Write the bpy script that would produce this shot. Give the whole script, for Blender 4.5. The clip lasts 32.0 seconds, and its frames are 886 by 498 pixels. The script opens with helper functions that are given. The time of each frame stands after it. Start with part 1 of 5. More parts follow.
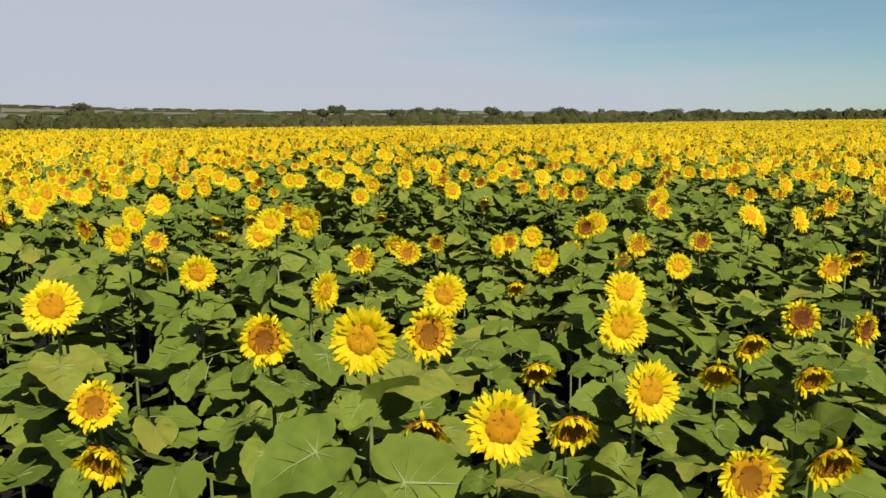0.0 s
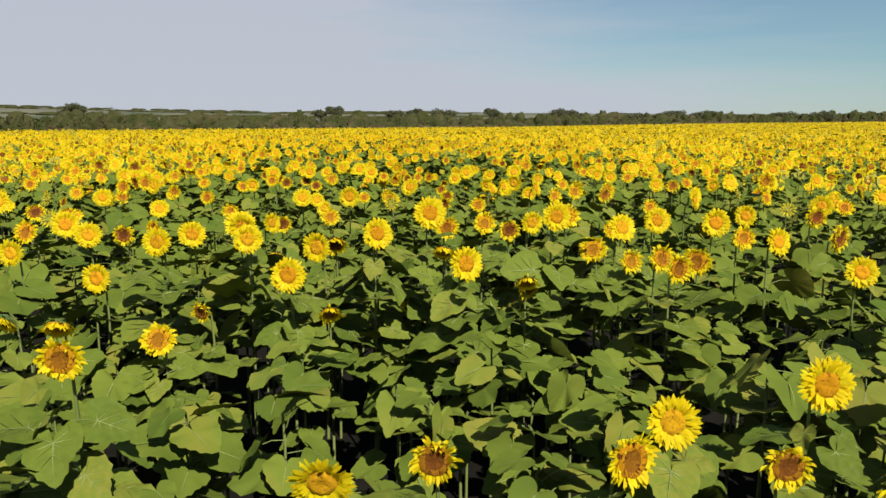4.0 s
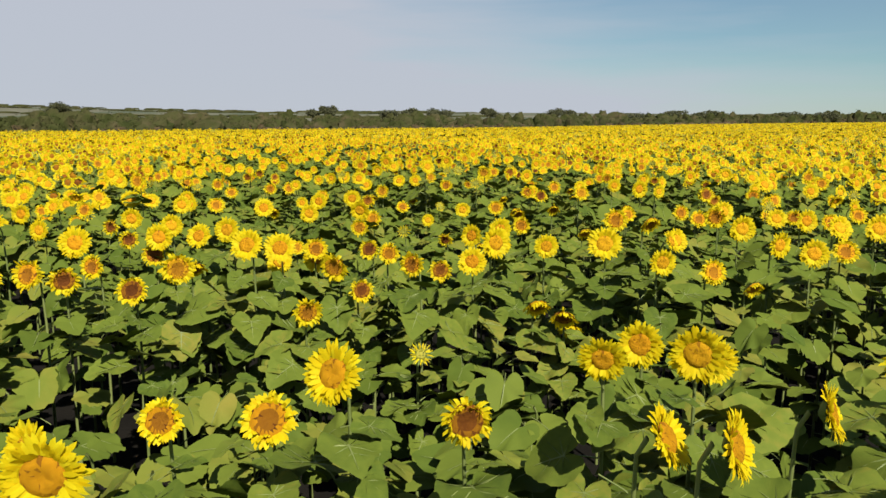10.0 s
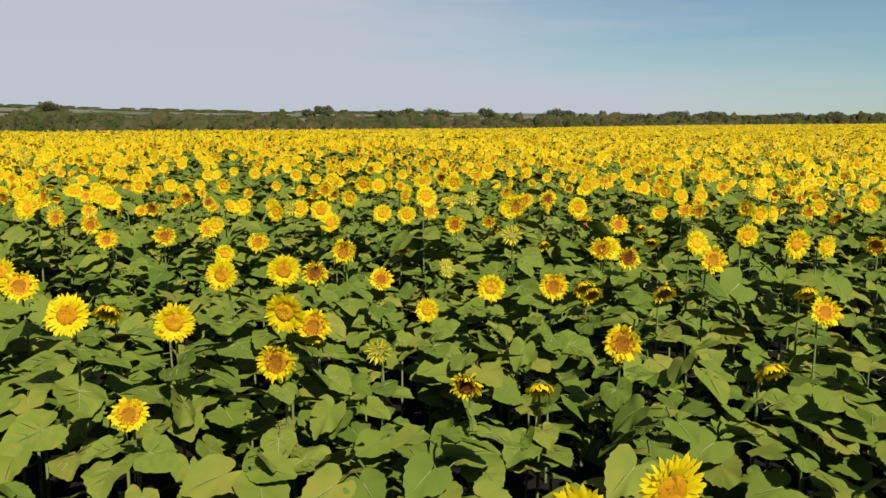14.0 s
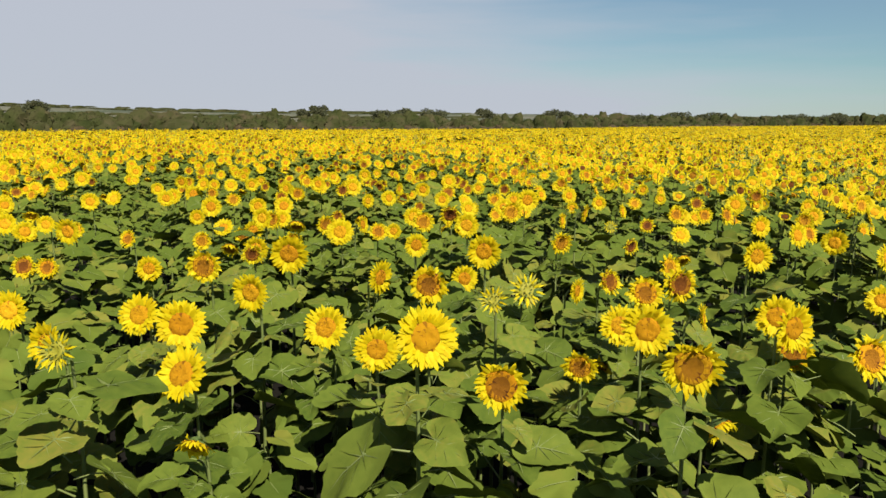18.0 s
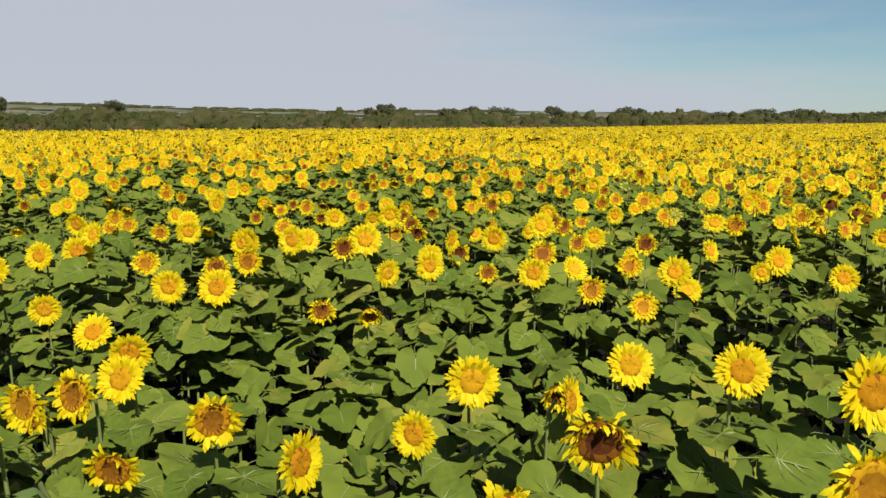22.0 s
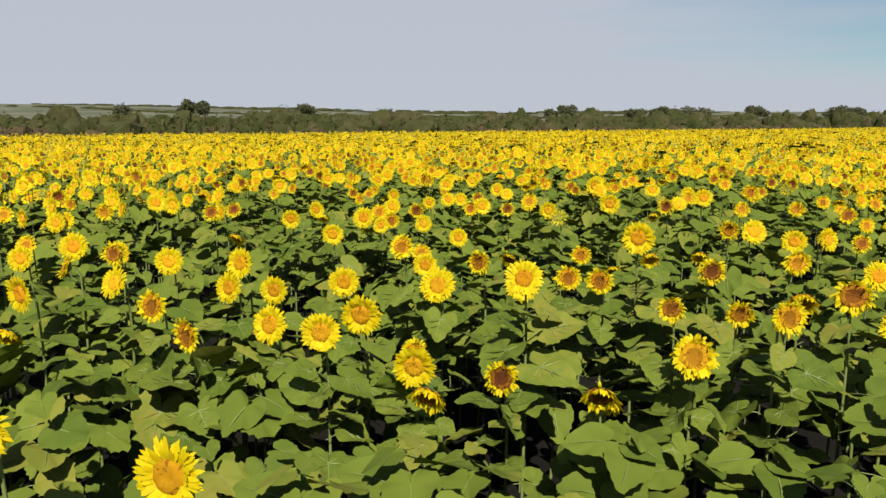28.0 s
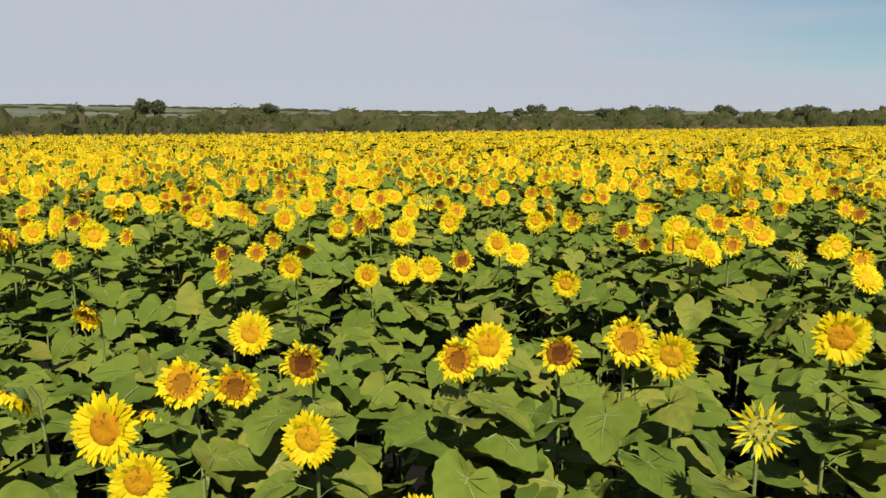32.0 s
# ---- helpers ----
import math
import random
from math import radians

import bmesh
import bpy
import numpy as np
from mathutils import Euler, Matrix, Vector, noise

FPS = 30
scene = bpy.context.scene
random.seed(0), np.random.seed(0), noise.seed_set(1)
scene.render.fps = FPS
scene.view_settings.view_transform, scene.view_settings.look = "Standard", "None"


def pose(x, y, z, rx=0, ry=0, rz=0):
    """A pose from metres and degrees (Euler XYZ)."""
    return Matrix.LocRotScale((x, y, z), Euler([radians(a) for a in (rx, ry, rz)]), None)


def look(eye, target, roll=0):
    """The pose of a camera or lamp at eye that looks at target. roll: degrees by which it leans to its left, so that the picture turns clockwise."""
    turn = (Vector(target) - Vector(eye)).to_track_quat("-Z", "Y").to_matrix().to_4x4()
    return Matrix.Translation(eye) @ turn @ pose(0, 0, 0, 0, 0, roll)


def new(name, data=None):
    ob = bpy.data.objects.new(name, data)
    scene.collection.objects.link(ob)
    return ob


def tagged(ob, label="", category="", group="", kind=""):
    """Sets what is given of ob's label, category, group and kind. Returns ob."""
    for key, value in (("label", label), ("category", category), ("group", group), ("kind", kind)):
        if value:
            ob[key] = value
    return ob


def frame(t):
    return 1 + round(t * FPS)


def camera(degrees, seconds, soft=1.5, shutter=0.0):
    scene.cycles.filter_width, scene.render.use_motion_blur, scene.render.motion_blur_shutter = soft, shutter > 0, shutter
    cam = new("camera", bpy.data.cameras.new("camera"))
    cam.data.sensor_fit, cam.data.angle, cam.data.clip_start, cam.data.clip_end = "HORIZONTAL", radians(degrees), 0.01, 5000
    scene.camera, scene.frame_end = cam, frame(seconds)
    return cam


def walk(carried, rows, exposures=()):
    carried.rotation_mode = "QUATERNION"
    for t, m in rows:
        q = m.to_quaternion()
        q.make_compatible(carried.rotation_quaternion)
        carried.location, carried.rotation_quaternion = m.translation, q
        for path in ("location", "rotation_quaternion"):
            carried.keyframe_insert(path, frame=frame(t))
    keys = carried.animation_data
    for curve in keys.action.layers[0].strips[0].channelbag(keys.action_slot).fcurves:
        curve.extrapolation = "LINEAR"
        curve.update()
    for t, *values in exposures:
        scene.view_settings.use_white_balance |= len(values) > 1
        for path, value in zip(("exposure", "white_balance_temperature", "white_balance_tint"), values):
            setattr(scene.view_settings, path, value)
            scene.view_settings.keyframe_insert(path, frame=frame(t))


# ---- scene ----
cam = camera(64.0, 32.0)
PATH = [
    (0, (-1.355, -1.358, 2.566), (-1.209, 0.605, 2.213), -0.2),
    (0.5, (-1.325, -0.774, 2.556), (-1.178, 1.189, 2.203), -0.2),
    (1, (-1.288, -0.192, 2.561), (-1.141, 1.771, 2.208), -0.2),
    (1.5, (-1.245, 0.378, 2.571), (-1.098, 2.341, 2.218), -0.2),
    (2, (-1.192, 0.893, 2.572), (-1.046, 2.856, 2.22), -0.2),
    (2.5, (-1.16, 1.355, 2.58), (-1.013, 3.318, 2.23), -0.2),
    (3, (-1.137, 1.832, 2.59), (-0.99, 3.796, 2.24), -0.1),
    (3.5, (-1.113, 2.337, 2.604), (-0.964, 4.301, 2.254), -0.1),
    (5.5, (-0.935, 4.649, 2.637), (-0.784, 6.613, 2.289), 0.1),
    (6, (-0.894, 5.214, 2.649), (-0.743, 7.178, 2.3), 0.1),
    (6.5, (-0.858, 5.763, 2.661), (-0.707, 7.726, 2.311), 0.1),
    (7, (-0.823, 6.307, 2.67), (-0.67, 8.27, 2.319), -0.0),
    (7.5, (-0.785, 6.849, 2.673), (-0.631, 8.812, 2.323), -0.1),
    (8, (-0.739, 7.383, 2.678), (-0.584, 9.346, 2.325), -0.1),
    (8.5, (-0.696, 7.925, 2.678), (-0.54, 9.887, 2.327), -0.1),
    (9, (-0.673, 8.448, 2.68), (-0.514, 10.411, 2.329), -0.1),
    (9.5, (-0.644, 8.991, 2.685), (-0.483, 10.954, 2.334), -0.0),
    (10, (-0.616, 9.523, 2.693), (-0.454, 11.485, 2.343), 0.0),
    (10.5, (-0.582, 10.07, 2.7), (-0.419, 12.032, 2.351), 0.0),
    (11, (-0.55, 10.611, 2.716), (-0.386, 12.573, 2.365), 0.0),
    (11.5, (-0.522, 11.157, 2.727), (-0.357, 13.119, 2.376), 0.0),
    (12, (-0.486, 11.715, 2.731), (-0.321, 13.677, 2.38), 0.1),
    (12.5, (-0.453, 12.279, 2.732), (-0.286, 14.241, 2.382), 0.1),
    (13, (-0.419, 12.837, 2.732), (-0.251, 14.798, 2.382), 0.1),
    (13.5, (-0.393, 13.411, 2.726), (-0.222, 15.373, 2.377), 0.1),
    (14, (-0.36, 13.952, 2.726), (-0.189, 15.914, 2.377), 0.1),
    (14.5, (-0.336, 14.507, 2.729), (-0.163, 16.469, 2.38), 0.1),
    (16.5, (-0.186, 16.909, 2.722), (-0.01, 18.871, 2.374), 0.2),
    (17, (-0.143, 17.527, 2.726), (0.036, 19.488, 2.378), 0.2),
    (17.5, (-0.109, 18.15, 2.725), (0.072, 20.111, 2.376), 0.2),
    (18, (-0.069, 18.77, 2.718), (0.112, 20.731, 2.37), 0.3),
    (18.5, (-0.017, 19.371, 2.712), (0.165, 21.332, 2.364), 0.3),
    (19, (0.052, 19.984, 2.719), (0.236, 21.944, 2.368), 0.3),
    (19.5, (0.115, 20.597, 2.718), (0.301, 22.557, 2.367), 0.2),
    (20, (0.183, 21.233, 2.715), (0.369, 23.193, 2.364), 0.2),
    (20.5, (0.229, 21.882, 2.716), (0.405, 23.843, 2.365), 0.2),
    (21, (0.243, 22.519, 2.722), (0.379, 24.483, 2.369), 0.2),
    (21.5, (0.238, 23.145, 2.722), (0.307, 25.112, 2.369), 0.1),
    (22, (0.199, 23.762, 2.719), (0.195, 25.731, 2.366), 0.1),
    (22.5, (0.131, 24.392, 2.716), (0.056, 26.359, 2.364), -0.0),
    (23, (0.041, 25.028, 2.716), (-0.106, 26.991, 2.362), -0.1),
    (23.5, (-0.082, 25.671, 2.714), (-0.297, 27.628, 2.361), -0.2),
    (24, (-0.223, 26.334, 2.714), (-0.483, 28.285, 2.36), -0.2),
    (24.5, (-0.361, 26.992, 2.707), (-0.664, 28.937, 2.356), -0.3),
    (25, (-0.526, 27.669, 2.705), (-0.87, 29.608, 2.355), -0.3),
    (25.5, (-0.696, 28.319, 2.706), (-1.078, 30.251, 2.356), -0.2),
    (27.5, (-1.481, 31.037, 2.688), (-1.955, 32.949, 2.34), -0.1),
    (28, (-1.68, 31.712, 2.684), (-2.163, 33.621, 2.336), -0.1),
    (28.5, (-1.844, 32.381, 2.68), (-2.315, 34.293, 2.332), -0.2),
    (29, (-1.977, 33.044, 2.675), (-2.421, 34.963, 2.326), -0.1),
    (29.5, (-2.113, 33.705, 2.665), (-2.544, 35.626, 2.316), -0.2),
    (30, (-2.257, 34.348, 2.654), (-2.679, 36.271, 2.306), -0.2),
    (30.5, (-2.408, 35.009, 2.646), (-2.821, 36.935, 2.297), -0.2),
    (31, (-2.555, 35.656, 2.647), (-2.963, 37.583, 2.298), -0.1),
    (31.5, (-2.707, 36.303, 2.651), (-3.11, 38.23, 2.302), -0.1),
    (32, (-2.859, 36.949, 2.653), (-3.258, 38.877, 2.305), -0.2),
]
walk(cam, [(t, look(eye, target, roll)) for t, eye, target, roll in PATH], exposures=((0, 0.75), (32, 0.75)))

# ---------------------------------------------------------------- world, sun
SUN_EL, SUN_AZ = 45.0, 160.0          # height, and compass way (from +y, clockwise) that the sun stands in
world = bpy.data.worlds.new("sky")
scene.world = world
world.use_nodes = True


def nodes_of(tree):
    return tree.nodes, tree.links


def make_world():
    n, l = nodes_of(world.node_tree)
    n.clear()
    out, bg = n.new("ShaderNodeOutputWorld"), n.new("ShaderNodeBackground")
    sky = n.new("ShaderNodeTexSky")
    sky.sky_type, sky.sun_disc = "NISHITA", False
    sky.sun_elevation, sky.sun_rotation = radians(SUN_EL), radians(SUN_AZ)
    sky.air_density, sky.dust_density, sky.ozone_density, sky.altitude = 1.0, 0.15, 2.0, 60
    bg.inputs["Strength"].default_value = 0.0327
    # a thin veil of high cloud: thick low over the field, breaking up higher and to the right
    co, sep = n.new("ShaderNodeTexCoord"), n.new("ShaderNodeSeparateXYZ")
    mp, no = n.new("ShaderNodeMapping"), n.new("ShaderNodeTexNoise")
    mp.inputs["Scale"].default_value = (1.0, 1.0, 9.0)
    mp.inputs["Location"].default_value = (0.35, 0.1, 0.55)
    no.inputs["Scale"].default_value, no.inputs["Detail"].default_value = 2.2, 5.0
    no.inputs["Roughness"].default_value = 0.5
    side, high, part_a, part_b = (n.new("ShaderNodeMath") for _ in range(4))
    for node, factor in ((side, 1.2), (high, 3.4)):
        node.operation = "MULTIPLY"
        node.inputs[1].default_value = factor
    part_a.operation = part_b.operation = "ADD"
    ra = n.new("ShaderNodeMapRange")
    ra.inputs["From Min"].default_value, ra.inputs["From Max"].default_value = 0.92, 1.56
    ra.inputs["To Min"].default_value, ra.inputs["To Max"].default_value = 0.96, 0.18
    mix = n.new("ShaderNodeMix")
    mix.data_type = "RGBA"
    blue = n.new("ShaderNodeMix")
    blue.data_type, blue.blend_type = "RGBA", "MULTIPLY"
    blue.inputs[0].default_value, blue.inputs[7].default_value = 1.0, (1.0, 1.36, 1.40, 1)
    mix.inputs[7].default_value = (9.3, 9.9, 11.3, 1)
    l.new(co.outputs["Generated"], mp.inputs["Vector"])
    l.new(co.outputs["Generated"], sep.inputs[0])
    l.new(mp.outputs["Vector"], no.inputs["Vector"])
    l.new(sep.outputs["X"], side.inputs[0])
    l.new(sep.outputs["Z"], high.inputs[0])
    l.new(side.outputs[0], part_a.inputs[0])
    l.new(high.outputs[0], part_a.inputs[1])
    l.new(part_a.outputs[0], part_b.inputs[0])
    streak = n.new("ShaderNodeMath")
    streak.operation = "MULTIPLY"
    streak.inputs[1].default_value = 1.1
    l.new(no.outputs["Fac"], streak.inputs[0])
    l.new(streak.outputs[0], part_b.inputs[1])
    l.new(part_b.outputs[0], ra.inputs["Value"])
    l.new(ra.outputs["Result"], mix.inputs[0])
    l.new(sky.outputs["Color"], blue.inputs[6])
    l.new(blue.outputs[2], mix.inputs[6])
    l.new(mix.outputs[2], bg.inputs["Color"])
    l.new(bg.outputs["Background"], out.inputs["Surface"])


make_world()
sun_data = bpy.data.lights.new("sun", "SUN")
sun_data.energy, sun_data.angle, sun_data.color = 5.0, radians(0.53), (1.0, 0.95, 0.86)
sun = new("sun", sun_data)
_e, _a = radians(SUN_EL), radians(SUN_AZ)
sun.matrix_world = look((math.sin(_a) * math.cos(_e) * 50, math.cos(_a) * math.cos(_e) * 50, math.sin(_e) * 50), (0, 0, 0))

# ---------------------------------------------------------------- materials


def material(name, colours, rough=0.6, scale=8.0, spread=0.25, through_light=0.0, bump=0.0, bump_scale=60.0, spec=0.35, coords="Object"):
    """A matte natural surface: colours lie on a ramp that grain, the piece's own chance and a coarser stain pick from."""
    m = bpy.data.materials.new(name)
    m.use_nodes = True
    n, l = nodes_of(m.node_tree)
    n.clear()
    out = n.new("ShaderNodeOutputMaterial")
    bs = n.new("ShaderNodeBsdfPrincipled")
    bs.inputs["Roughness"].default_value = rough
    bs.inputs["Specular IOR Level"].default_value = spec
    co = n.new("ShaderNodeTexCoord")
    no = n.new("ShaderNodeTexNoise")
    no.inputs["Scale"].default_value, no.inputs["Detail"].default_value = scale, 4.0
    l.new(co.outputs[coords], no.inputs["Vector"])
    inf, geo = n.new("ShaderNodeObjectInfo"), n.new("ShaderNodeNewGeometry")
    add = n.new("ShaderNodeMath")
    add.operation = "ADD"
    l.new(inf.outputs["Random"], add.inputs[0])
    l.new(geo.outputs["Random Per Island"], add.inputs[1])
    fr = n.new("ShaderNodeMath")
    fr.operation = "FRACT"
    l.new(add.outputs[0], fr.inputs[0])
    mx = n.new("ShaderNodeMix")
    mx.data_type = "FLOAT"
    mx.inputs[0].default_value = 1.0 - spread
    l.new(no.outputs["Fac"], mx.inputs[2])
    l.new(fr.outputs[0], mx.inputs[3])
    ramp = n.new("ShaderNodeValToRGB")
    e = ramp.color_ramp.elements
    for i, c in enumerate(colours):
        p = 0.12 + 0.76 * i / max(1, len(colours) - 1)
        el = e[i] if i < 2 else e.new(p)
        el.position, el.color = p, (*c, 1)
    l.new(mx.outputs[0], ramp.inputs["Fac"])
    l.new(ramp.outputs["Color"], bs.inputs["Base Color"])
    if bump:
        b2, bp = n.new("ShaderNodeTexNoise"), n.new("ShaderNodeBump")
        b2.inputs["Scale"].default_value, b2.inputs["Detail"].default_value = bump_scale, 3.0
        l.new(co.outputs[coords], b2.inputs["Vector"])
        l.new(b2.outputs["Fac"], bp.inputs["Height"])
        bp.inputs["Strength"].default_value, bp.inputs["Distance"].default_value = bump, 0.01
        l.new(bp.outputs["Normal"], bs.inputs["Normal"])
    if through_light:
        tr, ms = n.new("ShaderNodeBsdfTranslucent"), n.new("ShaderNodeMixShader")
        l.new(ramp.outputs["Color"], tr.inputs["Color"])
        ms.inputs[0].default_value = through_light
        l.new(bs.outputs[0], ms.inputs[1])
        l.new(tr.outputs[0], ms.inputs[2])
        l.new(ms.outputs[0], out.inputs["Surface"])
    else:
        l.new(bs.outputs[0], out.inputs["Surface"])
    return m


PETAL = material("yellow_petal", [(0.60, 0.425, 0.004), (0.65, 0.51, 0.006), (0.69, 0.58, 0.012)], 0.6, 14, 0.35, 0.42, spec=0.1)
LEAF = material("sunflower_leaf", [(0.044, 0.071, 0.010), (0.077, 0.104, 0.014), (0.105, 0.131, 0.018), (0.174, 0.152, 0.026)], 0.7, 5, 0.5, 0.02, 0.12, 40, spec=0.06)
STEM = material("green_stem", [(0.09, 0.12, 0.025), (0.17, 0.195, 0.06)], 0.6, 20, 0.6)
CALYX = material("green_bracts", [(0.06, 0.10, 0.02), (0.12, 0.17, 0.035)], 0.6, 20, 0.5, 0.1)
DISC_YOUNG = material("golden_florets", [(0.40, 0.165, 0.006), (0.47, 0.225, 0.007), (0.53, 0.30, 0.009)], 0.85, 9, 0.5, 0, 0.7, 130, spec=0.05)
DISC_RIPE = material("amber_florets", [(0.17, 0.064, 0.008), (0.25, 0.105, 0.008), (0.35, 0.165, 0.009)], 0.85, 9, 0.5, 0, 0.7, 130, spec=0.05)
DISC_OLD = material("brown_florets", [(0.062, 0.020, 0.007), (0.12, 0.040, 0.008), (0.21, 0.078, 0.010)], 0.85, 9, 0.5, 0, 0.7, 130, spec=0.05)
BUD = material("opening_bud", [(0.16, 0.17, 0.014), (0.32, 0.27, 0.014)], 0.7, 12, 0.6, 0.1)
# soil darker than moist earth: the shade under the crop is in its colour
SOIL = material("soil_with_shade", [(0.005, 0.0045, 0.004), (0.009, 0.008, 0.0065), (0.014, 0.012, 0.009)], 0.95, 2.2, 0.8, 0, 1.0, 18, spec=0.05)
BARK = material("grey_bark", [(0.12, 0.10, 0.08), (0.24, 0.20, 0.16)], 0.9, 3, 0.8, 0, 1.0, 12)
BRUSH = material("brush_leaf", [(0.020, 0.028, 0.007), (0.022, 0.030, 0.008), (0.046, 0.052, 0.016), (0.060, 0.058, 0.023), (0.090, 0.072, 0.038), (0.104, 0.080, 0.043)], 0.85, 0.45, 0.9, 0.25, spec=0.05)
DRY = material("dry_brush", [(0.030, 0.028, 0.012), (0.034, 0.030, 0.014), (0.075, 0.056, 0.028), (0.120, 0.090, 0.050), (0.125, 0.094, 0.052)], 0.85, 0.5, 0.9, 0.2, spec=0.05)
# crown greens paled towards grey, distance haze put into the leaf colour
TREE = material("tree_leaf_hazed", [(0.082, 0.090, 0.046), (0.112, 0.116, 0.060), (0.150, 0.142, 0.078)], 0.8, 0.4, 0.7, 0.5, spec=0.05)

# ---------------------------------------------------------------- mesh helpers


def mesh_of(name, v, f, mats, ids=None, smooth=True):
    """One mesh from arrays of vertices and triangles."""
    v, f = np.asarray(v, np.float32), np.asarray(f, np.int32)
    me = bpy.data.meshes.new(name)
    me.vertices.add(len(v))
    me.vertices.foreach_set("co", v.ravel())
    me.loops.add(f.size)
    me.loops.foreach_set("vertex_index", f.ravel())
    me.polygons.add(len(f))
    me.polygons.foreach_set("loop_start", np.arange(0, f.size, 3, dtype=np.int32))
    me.polygons.foreach_set("loop_total", np.full(len(f), 3, np.int32))
    if ids is not None:
        me.polygons.foreach_set("material_index", np.asarray(ids, np.int32))
    me.polygons.foreach_set("use_smooth", np.full(len(f), smooth))
    for m in mats:
        me.materials.append(m)
    me.update(calc_edges=True)
    return me


def join(pieces):
    """Joins (vertices, triangles, ids) into one such triple."""
    vs, fs, ms, k = [], [], [], 0
    for v, f, i in pieces:
        vs.append(v), fs.append(f + k), ms.append(i)
        k += len(v)
    return np.concatenate(vs), np.concatenate(fs), np.concatenate(ms)


def moved(piece, m):
    v, f, i = piece
    m = np.array(m)
    return v @ m[:3, :3].T + m[:3, 3], f, i


def tube(points, radii, sides, mat):
    pts, vs = np.array(points, float), []
    for k, p in enumerate(pts):
        d = pts[min(k + 1, len(pts) - 1)] - pts[max(k - 1, 0)]
        d = d / np.linalg.norm(d)
        a = np.cross(d, (0.3, 1, 0.2))
        a /= np.linalg.norm(a)
        b = np.cross(d, a)
        for s in range(sides):
            w = 2 * math.pi * s / sides
            vs.append(p + radii[k] * (a * math.cos(w) + b * math.sin(w)))
    fs = []
    for k in range(len(pts) - 1):
        for s in range(sides):
            a0, a1 = k * sides + s, k * sides + (s + 1) % sides
            fs += [(a0, a1, a1 + sides), (a0, a1 + sides, a0 + sides)]
    return np.array(vs), np.array(fs), np.full(len(fs), mat)


# material slots shared by all joined plants
SLOTS = [LEAF, STEM, PETAL, CALYX, DISC_YOUNG, DISC_RIPE, DISC_OLD, BUD]
S_LEAF, S_STEM, S_PETAL, S_CALYX, S_YOUNG, S_RIPE, S_OLD, S_BUD = range(8)

HEART = ((0, 1.0), (13, 0.86), (28, 0.75), (48, 0.67), (72, 0.63), (98, 0.60), (122, 0.57), (145, 0.52), (163, 0.36), (176, 0.06))


def leaf_piece(rng, fine=2):
    """A heart-shaped leaf on its stalk, 1 long from joint to tip, stalk at the origin, tip towards +y."""
    stalk, rise = rng.uniform(0.5, 0.95), rng.uniform(0.3, 0.65)
    fold, droop, curl = rng.uniform(-0.06, 0.2), rng.uniform(0.1, 0.55), rng.uniform(-0.14, 0.14)
    wave, ph = rng.uniform(0.04, 0.09), rng.uniform(0, 6)
    pitch = rng.uniform(-0.36, 0.16)
    half = [(a, r) for a, r in HEART] if fine else [HEART[i] for i in (0, 3, 7)]
    if fine:          # a tooth between every two points of the outline
        teeth = []
        for (a, r), (b, q) in zip(half, half[1:]):
            teeth += [(a, r), ((a + b) / 2, (r + q) / 2 * (1.045 if b < 170 else 1.0))]
        half = teeth + [half[-1]]
    ring = [(-a, r) for a, r in reversed(half[1:])] + half
    width = rng.uniform(0.95, 1.12)
    joint = np.array([0, stalk, stalk * rise])

    def lift(u, v, edge):
        z = fold * abs(v) - droop * 0.55 * u * abs(u) + curl * v + edge * wave * math.sin(5 * u + 7 * v + ph)
        c, s = math.cos(pitch), math.sin(pitch)
        return joint + (v * width, u * c - z * s, u * s + z * c)

    vs, fs = [lift(0, 0, 0)], []
    levels = (0.5, 1.0) if fine == 2 else (1.0,)
    for lev in levels:
        for k, (a, r) in enumerate(ring):
            jag = 1 + (rng.uniform(-0.03, 0.03) if lev == 1 else 0)
            w = radians(a)
            vs.append(lift(r * lev * jag * math.cos(w), r * lev * jag * math.sin(w), lev))
    n = len(ring)
    for k in range(n - 1):
        fs.append((0, 1 + k, 2 + k))
        if len(levels) > 1:
            a, b = 1 + k, 1 + n + k
            fs += [(a, b, b + 1), (a, b + 1, a + 1)]
    fs = [(a, c, b) for a, b, c in fs]
    blade = np.array(vs), np.array(fs), np.full(len(fs), S_LEAF)
    if not fine:
        return blade
    st = tube([(0, 0, 0), (0, stalk * 0.5, stalk * rise * 0.68), joint], (0.022, 0.018, 0.015), 3, S_STEM)
    rib = [lift(u, w, 0) + np.array([0, 0, 0.012]) for u, w in ((0, -0.016), (0, 0.016), (0.45, -0.010), (0.45, 0.010), (0.85, 0))]
    midrib = np.array(rib), np.array([(0, 1, 3), (0, 3, 2), (2, 3, 4)]), np.full(3, S_STEM)
    if fine < 2:
        return join([blade, st, midrib])
    vv, vf = [], []
    for side in (-1, 1):
        for start, u, w in ((0.02, 0.08, 0.46), (0.06, 0.40, 0.44), (0.30, 0.62, 0.30), (0.02, -0.24, 0.36)):
            b, up = len(vv), np.array([0, 0, 0.010])
            vv += [lift(start, 0, 0) + up, lift(start + 0.022, 0, 0) + up, lift((start + u) / 2, side * w / 2, 0.45) + up, lift(u, side * w, 0.9) + up]
            vf += [(b, b + 1, b + 2), (b + 1, b + 3, b + 2)]
    veins = np.array(vv), np.array(vf), np.full(len(vf), S_STEM)
    return join([blade, st, midrib, veins])


